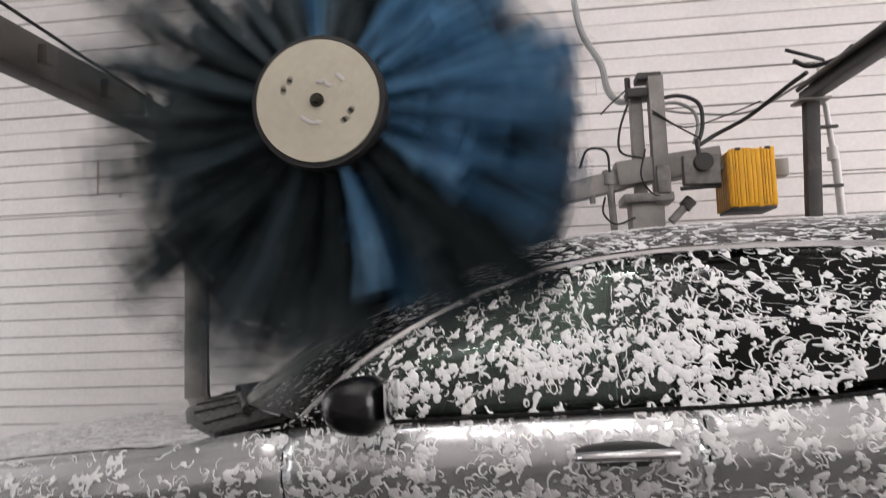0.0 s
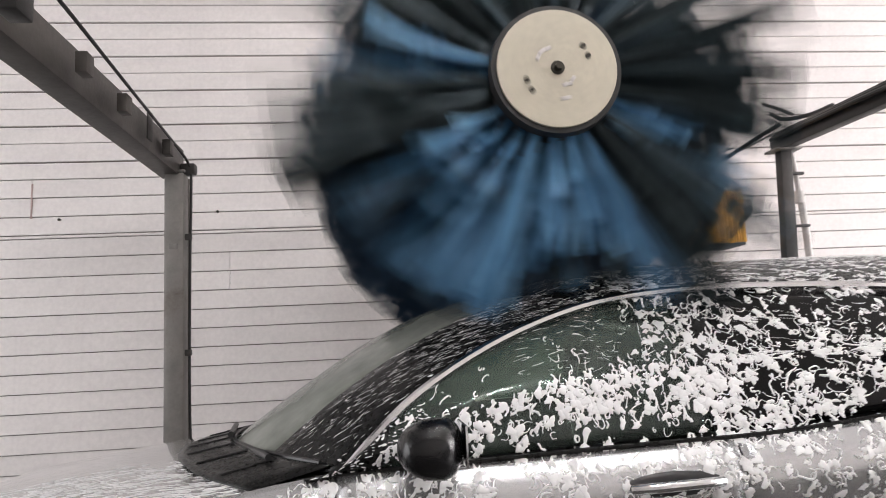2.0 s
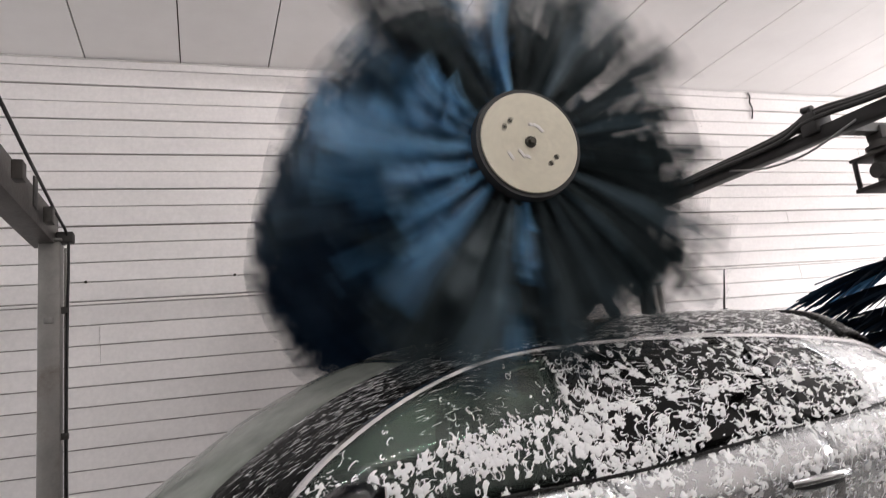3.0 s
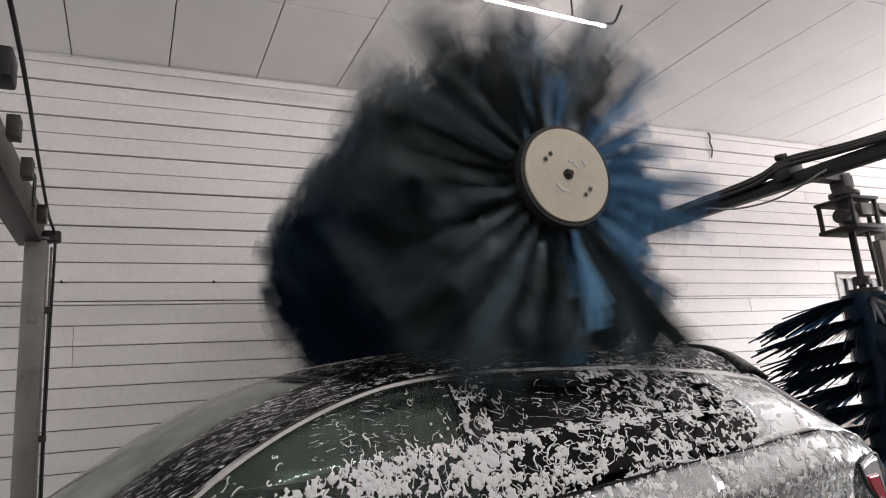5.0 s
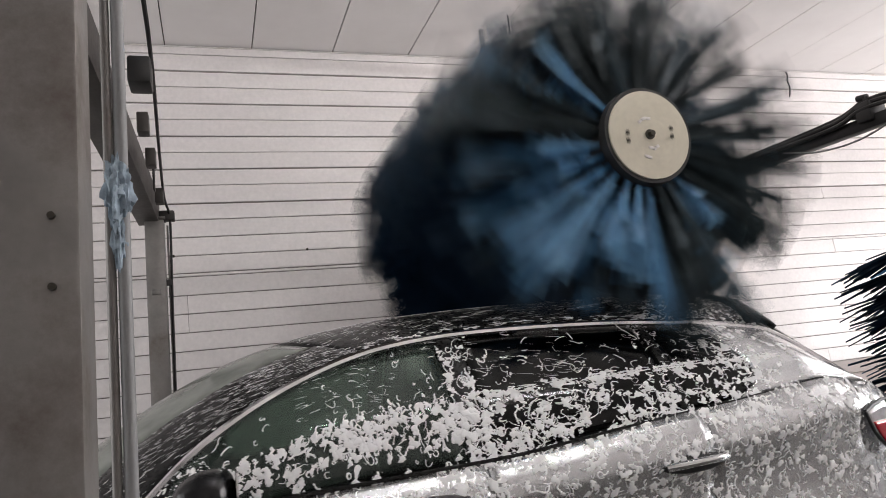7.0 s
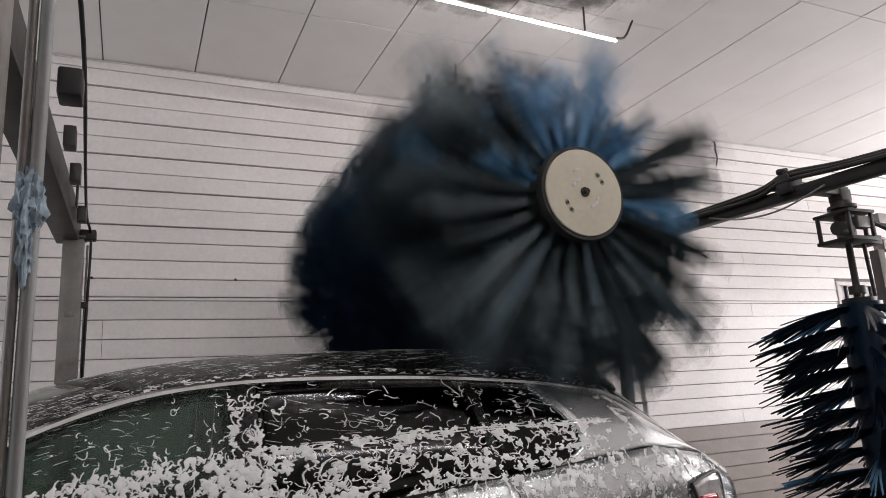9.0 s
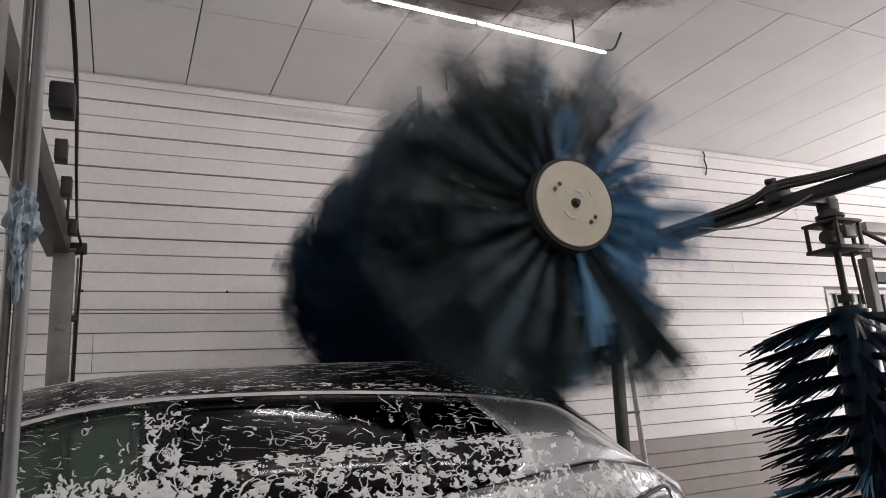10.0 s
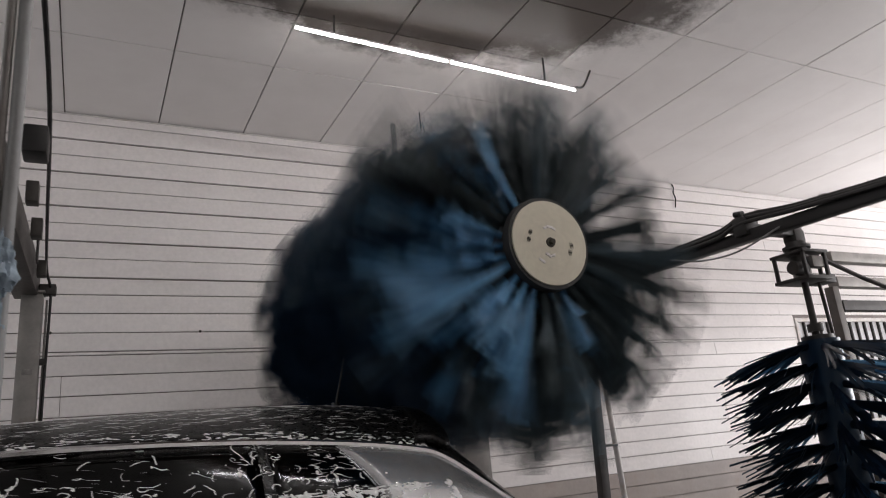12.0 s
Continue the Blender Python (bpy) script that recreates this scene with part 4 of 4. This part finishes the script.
    sheet("rear_window", lambda q, t: cabin_top(8.92 + 1.07 * q, 0.07 + 0.86 * t), 8, 20, M_PRIVACY, car)
    for a in (0.0, 0.93):
        sheet("tailgate_edge", lambda q, t, a=a: cabin_top(8.92 + 1.07 * q, a + 0.07 * t, 0.02), 8, 4, M_ROOF, car)
    sheet("spoiler", lambda q, t: tuple(np.array(cabin_top(8.15 + 0.75 * q, 0.02 + 0.96 * t, 0.014)) + np.array((0.03 * q, 0, 0.012 * math.sin(math.pi * q)))), 6, 20, M_ROOF, car, thick=0.025)

    def deck(q, t):
        x = 4.54 + 0.26 * q
        h, z = edge(x)
        k = 1 - abs(2 * t - 1) ** 2.4
        return (x + 0.10 * k, CY - h * (1 - 2 * t), z + 0.03 * k)
    sheet("tailgate", deck, 6, 20, M_SILVER, car)

    def tail(q, t):
        x, y, z = body_side(4.80, q)
        k = 1 - abs(2 * t - 1) ** 2.4
        return (4.80 + 0.10 * k + 0.03 * math.sin(math.pi * q), CY + (y - CY) * (1 - 2 * t), z + 0.03 * k * (1 - q))
    sheet("rear_bumper", tail, 10, 20, M_SILVER, car)

    def nose(q, t):
        x, y, z = body_side(0.05, q)
        k = 1 - abs(2 * t - 1) ** 2.4
        return (0.05 - 0.10 * k - 0.03 * math.sin(math.pi * q), CY + (y - CY) * (1 - 2 * t), z + 0.04 * k * (1 - q))
    sheet("front_bumper", nose, 10, 20, M_SILVER, car)
    part("grille", bm_box(-0.085, -0.05, CY - 0.35, CY + 0.35, 0.42, 0.60, 0.01), M_BLACKTRIM, car)
    part("underbody", bm_box(0.3, 4.5, CY - 0.72, CY + 0.72, 0.2, 0.42, 0.03), M_BLACKTRIM, car)
    for y in (CY - 0.38, CY + 0.38):
        bm = bmesh.new()
        box(bm, 2.45, 2.95, y - 0.25, y + 0.25, 0.45, 0.68, 0.06)
        box(bm, 2.92, 3.05, y - 0.24, y + 0.24, 0.6, 1.16, 0.05)
        box(bm, 2.95, 3.04, y - 0.13, y + 0.13, 1.18, 1.36, 0.04)
        part("seat", bm, M_SEAT, car)
    bm = bmesh.new()
    box(bm, 3.3, 3.8, CY - 0.66, CY + 0.66, 0.45, 0.68, 0.06)
    box(bm, 3.75, 3.9, CY - 0.66, CY + 0.66, 0.6, 1.14, 0.05)
    part("rear_bench", bm, M_SEAT, car)
    part("dashboard", bm_box(1.35, 1.8, CY - 0.68, CY + 0.68, 0.72, 0.97, 0.05), M_SEAT, car)
    bm = bmesh.new()
    for k in range(32):
        a, b = (2 * math.pi * q / 32 for q in (k, k + 1))
        rod(bm, (1.98 + 0.06 * math.sin(a), CY - 0.38 + 0.18 * math.cos(a), 0.95 + 0.17 * math.sin(a)), (1.98 + 0.06 * math.sin(b), CY - 0.38 + 0.18 * math.cos(b), 0.95 + 0.17 * math.sin(b)), 0.013, seg=8)
    part("steering_wheel", bm, M_BLACKTRIM, car)
    for a, b in (((1.18, CY - 0.1, 1.02), (1.40, CY - 0.62, 1.02)), ((1.12, CY + 0.35, 1.02), (1.22, CY - 0.25, 1.05))):
        bm = bmesh.new()
        rod(bm, a, b, 0.011, seg=8)
        part("wiper", bm, M_BLACKTRIM, car)
    bm = bmesh.new()
    rod(bm, (4.0, CY, 1.585), (4.05, CY, 1.80), 0.006, 0.003, seg=8)
    rod(bm, (4.0, CY, 1.575), (4.0, CY, 1.60), 0.02, seg=12)
    part("aerial", bm, M_BLACKTRIM, car)
    # interior lining stops the light at the floor
    part("cabin_floor", bm_box(1.2, 4.3, CY - 0.74, CY + 0.74, 0.4, 0.45, 0.01), M_SEAT, car)
    return car


car = build_car()


# ---- foam on the car ----
SEG = 11


class Foam:
    """Clots and curls of foam gathered into one mesh."""

    def __init__(self):
        self.v, self.f, self.n = [], [], 0

    def add(self, v, f):
        self.v.append(v)
        self.f += [tuple(i + self.n for i in q) for q in f]
        self.n += len(v)

    def clot(self, c, a, b, n, r, rnd):
        """A flattened uneven clot at c on the surface with tangents a, b and normal n."""
        e, turn, ph = rnd.uniform(0.8, 1.25), rnd.uniform(0, 6.28), [rnd.uniform(0, 6.28) for _ in range(3)]
        v = []
        for k, (q, lift) in enumerate(((1.0, -0.05), (0.86, 0.06), (0.5, 0.10))):
            for g in range(SEG):
                t = 2 * math.pi * g / SEG
                w = q * r * (1 + 0.24 * math.sin(2 * t + ph[0]) + 0.22 * math.sin(3 * t + ph[1]) + 0.13 * math.sin(4 * t + ph[2]))
                x, y = w * math.cos(t) * e, w * math.sin(t) / e
                v.append(c + a * (x * math.cos(turn) - y * math.sin(turn)) + b * (x * math.sin(turn) + y * math.cos(turn)) + n * r * lift)
        v.append(c + n * r * 0.11)
        f = [(k * SEG + g, k * SEG + (g + 1) % SEG, (k + 1) * SEG + (g + 1) % SEG, (k + 1) * SEG + g) for k in range(2) for g in range(SEG)]
        f += [(2 * SEG + g, 2 * SEG + (g + 1) % SEG, 3 * SEG) for g in range(SEG)]
        self.add(np.array(v), f)

    def curl(self, place, s, t, rs, rt, size, r, rnd, flow=None):
        """A thin wandering thread of foam, laid on the surface place(s, t)."""
        k = rnd.randint(5, 9) if flow is None else rnd.randint(3, 6)
        ang, turn = (rnd.uniform(0, 6.28), rnd.choice((-1, 1)) * rnd.uniform(0.1, 0.7)) if flow is None else (flow + rnd.uniform(-0.25, 0.25), rnd.uniform(-0.1, 0.1))
        pts = []
        for i in range(k):
            pts.append(np.array(place(s, t)))
            ang += turn + (rnd.uniform(-0.55, 0.55) if flow is None else rnd.uniform(-0.15, 0.15))
            s, t = s + size * rs * math.cos(ang), t + size * rt * math.sin(ang)
        v, f = [], []
        for i, c in enumerate(pts):
            d = pts[min(i + 1, k - 1)] - pts[max(i - 1, 0)]
            n = np.array((0.05, -0.9, 0.35))
            q = np.cross(d, n)
            q = q / (np.linalg.norm(q) + 1e-9)
            w = r * (0.5 + 0.4 * math.sin(math.pi * (i + 0.5) / k) + rnd.uniform(-0.1, 0.45))
            for g in range(6):
                a = 2 * math.pi * g / 6
                v.append(c + w * (math.cos(a) * q + 0.45 * math.sin(a) * n))
        for i in range(k - 1):
            for g in range(6):
                f.append((i * 6 + g, i * 6 + (g + 1) % 6, i * 6 + 6 + (g + 1) % 6, i * 6 + 6 + g))
        f += [tuple(range(5, -1, -1)), tuple(range(6 * k - 6, 6 * k))]
        self.add(np.array(v), f)


def spread(name, place, lim, count, big, thread, density, rs, rt, seed, label, flow=None, fat=1.0):
    """Scatter foam over place(s, t): clots gather where density is high."""
    rnd, foam = random.Random(seed), Foam()
    (s0, s1), (t0, t1) = lim
    done = 0
    while done < count:
        s, t = rnd.uniform(s0, s1), rnd.uniform(t0, t1)
        p = np.array(place(s, t))
        patch = 0.62 + 0.45 * noise.noise(Vector(p) * 5.5) + 0.7 * noise.noise(Vector(p) * 19)
        if rnd.random() > density(s, t) * patch:
            done += 0.15
            continue
        e = 1e-3
        a, b = np.array(place(s + e, t)) - p, np.array(place(s, t + e)) - p
        a, b = a / np.linalg.norm(a), b / np.linalg.norm(b)
        n = np.cross(a, b)
        n /= np.linalg.norm(n)
        if n[1] > 0.2 or n[2] < -0.5:
            n = -n
        if rnd.random() < thread:
            foam.curl(place, s, t, rs, rt, rnd.uniform(0.004, 0.0085), fat * rnd.choice((0.0012, 0.0015, 0.0020, 0.0026, 0.0034)), rnd, flow)
        else:
            r = big * rnd.choice((0.15, 0.2, 0.28, 0.4, 0.55, 0.75, 1.0, 1.25, 1.5))
            foam.clot(p + n * r * 0.1, a, b, n, r, rnd)
            if flow is None and rnd.random() < 0.5:
                foam.curl(place, s, t, rs, rt, rnd.uniform(0.0035, 0.006), max(0.0016, 0.32 * r), rnd)
            for _ in range(rnd.choice((0, 0, 0, 1, 1, 2))):
                d = rnd.uniform(0, 6.28)
                foam.clot(p + (math.cos(d) * a + math.sin(d) * b) * r * 1.2, a, b, n, r * rnd.uniform(0.4, 0.8), rnd)
        done += 1
    ob = raw(name, np.concatenate(foam.v).tolist(), foam.f, M_FOAM, car, True, label)
    tagged(ob, kind="stuff")
    return ob


def side_share(s, t):
    """How thickly the cabin side is foamed."""
    return (0.12 + 0.5 * min(1, max(0, (s - 3.6) / 1.3)) * (1.1 - 0.6 * t) + (0.62 if s < 4.6 and abs(t - 0.34) < 0.15 else 0)) * (0.25 if s > 7.5 else 1)


def roof_share(s, t):
    return 0.8 - 0.5 * min(t, 1 - t)


WHITE = "clots and curls of white foam"
EDGE = 0.5   # the brush reaches down to here on the cabin side
spread("foam", lambda s, t: cabin_side(s, t, -1, 0.004), ((1.2, 8.8), (0.0, EDGE)), 1850, 0.0098, 0.36, side_share, 3.0, 2.4, 1, WHITE)
spread("foam", lambda s, t: cabin_side(s, t, -1, 0.004), ((1.2, 8.8), (EDGE, 1.0)), 1500, 0.0045, 0.6, lambda s, t: 0.16 * side_share(s, t), 3.0, 2.4, 21, WHITE, None, 0.6)
spread("foam", lambda s, t: cabin_side(s, t, -1, 0.004), ((2.2, 8.4), (EDGE, 0.98)), 420, 0.003, 0.95, lambda s, t: 0.5 if (s % 2.2) < 1.2 else 0.12, 4.6, 2.4, 23, "wiped streaks of thin foam", -0.3, 0.22)
spread("foam", lambda s, t: cabin_side(s, t, -1, 0.005), ((4.6, 8.0), (EDGE - 0.05, EDGE + 0.012)), 420, 0.0065, 0.45, lambda s, t: 0.9, 3.4, 0.5, 24, "ridge of foam pushed down the glass", 0.0, 0.9)
spread("foam", lambda s, t: cabin_side(s, t, -1, 0.006), ((4.40, 4.74), (0.05, 0.9)), 150, 0.010, 0.4, lambda s, t: 0.8, 3.0, 2.4, 25, "foam caught on the door pillar")
spread("foam", lambda s, t: body_side(s, t, -1, 0.004), ((0.6, 4.6), (0.0, 0.55)), 3700, 0.0098, 0.34, lambda s, t: 0.8 + 0.25 * (t < 0.16) - 0.4 * (s < 1.5) + 0.1 * (t > 0.2) - 0.25 * (s > 4.0), 1.0, 1.3, 2, WHITE)
spread("foam", lambda s, t: cabin_top(s, t, 0.003), ((3.3, 8.5), (0.0, 1.0)), 2700, 0.0035, 0.95, lambda s, t: 0.6 * roof_share(s, t), 4.2, 0.9, 3, "streaks of white foam left on the roof", 0.35, 0.24)
spread("foam", lambda s, t: cabin_top(s, t, 0.004), ((3.3, 8.5), (0.0, 0.06)), 260, 0.007, 0.5, lambda s, t: 0.7, 3.0, 0.9, 5, "foam along the roof edge", 0.05, 0.8)
spread("foam", lambda s, t: cabin_top(s, t, 0.004), ((0.1, 3.3), (0.0, 0.155)), 900, 0.004, 0.93, lambda s, t: 0.8, 3.2, 0.5, 4, "streaks of white foam on the pillar", -0.35, 0.34)
spread("foam", lambda s, t: cabin_side(s, t, -1, 0.004), ((0.05, 1.2), (0.0, 0.9)), 260, 0.006, 0.75, lambda s, t: 0.7, 2.6, 2.0, 7, "streaks of foam below the windscreen pillar", -0.9, 0.7)
spread("foam", lambda s, t: tuple(np.array(bonnet_skin(s, t)) + np.array((0, 0, 0.004))), ((0.2, 0.97), (0.02, 0.3)), 1500, 0.005, 0.9, lambda s, t: 0.85 - 2.6 * t, 1.6, 0.6, 6, "thin streaks of foam along the bonnet edge", 0.12, 0.45)
# the foam that the roof brush washes off, band after band
SWEPT = []
for k in range(12):
    u0 = 1.2 + 7.6 * k / 12
    side_band = spread("foam_band", lambda s, t: cabin_side(s, t, -1, 0.004), ((u0, u0 + 7.6 / 12), (EDGE, 1.0)), 150, 0.0095, 0.36, lambda s, t: 0.9 * side_share(s, t), 3.0, 2.4, 40 + k, "white foam before it is washed off")
    SWEPT.append((side_band, along(RAIL, u0 + 0.3)[0], -1))
for k in range(10):
    u0 = 3.3 + 0.52 * k
    roof_band = spread("foam_band", lambda s, t: cabin_top(s, t, 0.003), ((u0, u0 + 0.52), (0.0, 1.0)), 260, 0.008, 0.45, lambda s, t: 0.7 * roof_share(s, t), 2.9, 0.9, 60 + k, "white roof foam before it is washed off")
    SWEPT.append((roof_band, along(RAIL, u0 + 0.26)[0], 1))


# ---- siding boards of the clad wall ----
PITCH, FIRST = 0.1485, 2.292 - 0.1485 * 15


def board(length, tall, material):
    v = [(x, y, z) for x in (0, length) for y, z in ((0.010, 0.0), (-0.012, 0.0), (-0.013, 0.006), (-0.004, tall), (0.010, tall))]
    f = [(k, (k + 1) % 5, 5 + (k + 1) % 5, 5 + k) for k in range(5)] + [(4, 3, 2, 1, 0), (5, 6, 7, 8, 9)]
    me = bpy.data.meshes.new("siding_board")
    me.from_pydata(v, [], f)
    me.materials.append(material)
    return me


def lap(k):
    """Height of the lower edge of board k: the upper boards sit a narrow packing strip higher than the lower ones."""
    return FIRST + PITCH * k + float(np.interp(k, (12, 14, 15, 15.5, 16, 17, 18, 19, 20, 22, 26), (-0.024, -0.018, -0.013, 0.012, 0.014, 0.018, 0.018, 0.010, 0.015, 0.006, 0.0)))


def siding():
    rnd = random.Random(11)
    seams = {12: [0.13], 13: [0.13], 16: [-1.39], 17: [-1.39], 20: [2.95], 6: [6.64], 4: [7.28], 5: [7.28], 10: [7.01], 9: [7.01], 14: [7.02], 18: [7.0]}
    meshes = {}
    for k in [*range(-1, 15), 14.999, *range(15, 30)]:
        z, top = lap(k), lap(int(k + 1))
        if k == 15:
            z = lap(15) + 0.029
        elif k == 14.999:
            z, top = lap(15), lap(15) + 0.029
        tall = top - z - (0.0066 if k < 18 else 0.012 if k in (18, 20, 22, 24, 26) else 0.0042)
        lo, hi = max(z, 0.0), min(z + tall, H - 0.004)
        k = int(k)
        if hi - lo < 0.02:
            continue
        cuts = [X0, *seams.get(k, []), *([3.4] if hi < 1.02 else [])]
        x = X0 + rnd.choice((1.3, 2.6, 3.9))
        while x < X1:
            if all(abs(x - c) > 0.8 for c in cuts) and not -2.2 < x < 8.2:
                cuts.append(x)
            x += 3.9
        cuts = sorted(cuts) + [X1]
        for a, b in zip(cuts, cuts[1:]):
            spans = [(a, b)]
            if lo < WZ1 and hi > WZ0:
                spans = [(a, min(b, WX0)), (max(a, WX1), b)]
            for p, q in spans:
                if q - p < 0.05:
                    continue
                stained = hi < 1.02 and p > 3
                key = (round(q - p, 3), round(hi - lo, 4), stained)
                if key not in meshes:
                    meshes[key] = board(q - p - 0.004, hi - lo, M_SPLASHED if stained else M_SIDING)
                ob = new("siding_board", meshes[key])
                ob.parent = wall_north
                ob.location = (p + 0.002, rnd.uniform(-0.003, 0.0015), lo)


siding()
bm = bmesh.new()
box(bm, X0, X1, -0.022, -0.014, H - 0.016, H - 0.004, 0.002)
def wall_details():
    """Screws, a sealed joint and a loose wire end on the clad wall."""
    for x, z in ((0.038, 2.452), (1.12, 2.455), (-1.18, 2.425)):
        b = bmesh.new()
        rod(b, (x, -0.02, z), (x, -0.008, z), 0.011, seg=10)
        part("screw", b, M_DARKHOLE, wall_north)
    part("sealant_strip", bm_box(-1.397, -1.385, -0.016, -0.006, 2.44, 2.72, 0.001), surface("reddish_sealant", (0.46, 0.34, 0.32), 0.7), wall_north)
    wire = thing("loose_wire", "short dark wire end hanging below the ceiling edge", "wire")
    b = bmesh.new()
    hose(b, [(6.80, -0.02, 4.28), (6.81, -0.03, 4.23), (6.78, -0.04, 4.16), (6.81, -0.03, 4.08), (6.79, -0.02, 3.97)], 0.008)
    part("strand", b, M_RUBBER, wire)
    rail = thing("hanging_rod", "thin dark rod hanging from the ceiling edge", "rod")
    b = bmesh.new()
    rod(b, (2.9, -0.85, 4.14), (2.9, -0.85, H), 0.006, seg=8)
    part("stem", b, M_DARKSTEEL, rail)
    sensor = thing("ceiling_sensor", "small grey sensor dome under the ceiling", "sensor")
    b = bmesh.new()
    rod(b, (9.5, -0.21, 4.23), (9.5, -0.21, H), 0.045, 0.06, seg=16)
    part("dome", b, M_HOSE, sensor)


wall_details()
tagged(make("trim", bm, M_PVC), "thin white trim along the top of the clad wall", "trim", kind="structure")


# ---- what moves ----
def motions():
    # the conveyor draws the car along at an even pace
    walk(car, [(t, pose(-0.225 * t, 0, 0)) for t in (0, 3, 6, 9, 12)])
    # the roof brush spins and rises as it climbs from the bonnet onto the roof
    rise = [(0, 1.698, 1.925), (0.3, 1.701, 1.968), (0.5, 1.706, 1.965), (0.6, 1.71, 1.978), (1.0, 1.75, 2.042), (1.5, 1.80, 2.084), (2.0, 1.84, 2.122), (2.5, 1.87, 2.125), (3.0, 1.935, 2.155), (3.7, 1.978, 2.152), (5.5, 1.997, 2.167), (6.5, 1.995, 2.175), (7.5, 2.005, 2.157), (9.5, 1.999, 2.156), (11, 2.001, 2.158), (12, 1.995, 2.143)]
    # turns of the brush, by where its blue segment stands below the hub
    below = [(0, 353), (0.39, 100), (0.93, -260), (1.49, -620), (2.02, -980), (2.57, -1340), (3.13, -1700), (3.5, -1938), (5.42, -3140), (5.98, -3500), (6.51, -3860), (7.06, -4220), (7.61, -4580), (10.97, -6740), (11.53, -7100), (12, -7402)]
    spin = [(t, -BLUE_AT - a) for t, a in below]

    def at(t, table, k):
        return float(np.interp(t, [r[0] for r in table], [r[k] for r in table]))
    times = [k / 10 for k in range(121)]
    walk(brush, [(t, pose(at(t, rise, 1), 0, at(t, rise, 2)) @ Matrix.Rotation(radians(-at(t, spin, 1)), 4, "Y")) for t in times])
    walk(brush_arm, [(t, pose(at(t, rise, 1), 0, at(t, rise, 2)) @ Matrix.Rotation(-math.atan2(2.24 - at(t, rise, 2), 3.3 - at(t, rise, 1)), 4, "Y")) for t in times[::5]])
    # foam runs off the car where the brush has passed: down the near side, and over the far edge of the roof
    for band, x, way in SWEPT:
        t = max(0.05, (x - 1.95) / 0.225 - 0.5)
        stay, mid, down = pose(0, 0, 0), pose(0, 0.9, -0.02), pose(0, 1.9, -1.3)
        if way < 0:
            mid, down = pose(0, -0.22, -0.5), pose(0, -0.4, -0.95)
        rows = [(0, stay), (t, stay), (t + 0.35, mid), (t + 0.7, down), (12, down)] if t < 11.2 else [(0, stay), (12, stay)]
        walk(band, rows)
    # the side brush closes in behind the car
    walk(side, [(0, pose(5.4, -2.99, 0)), (1.0, pose(5.2, -2.99, 0)), (2.6, pose(4.63, -2.99, 0)), (4.0, pose(4.63, -2.99, 0)), (12, pose(4.63, -2.99, 0))])


motions()
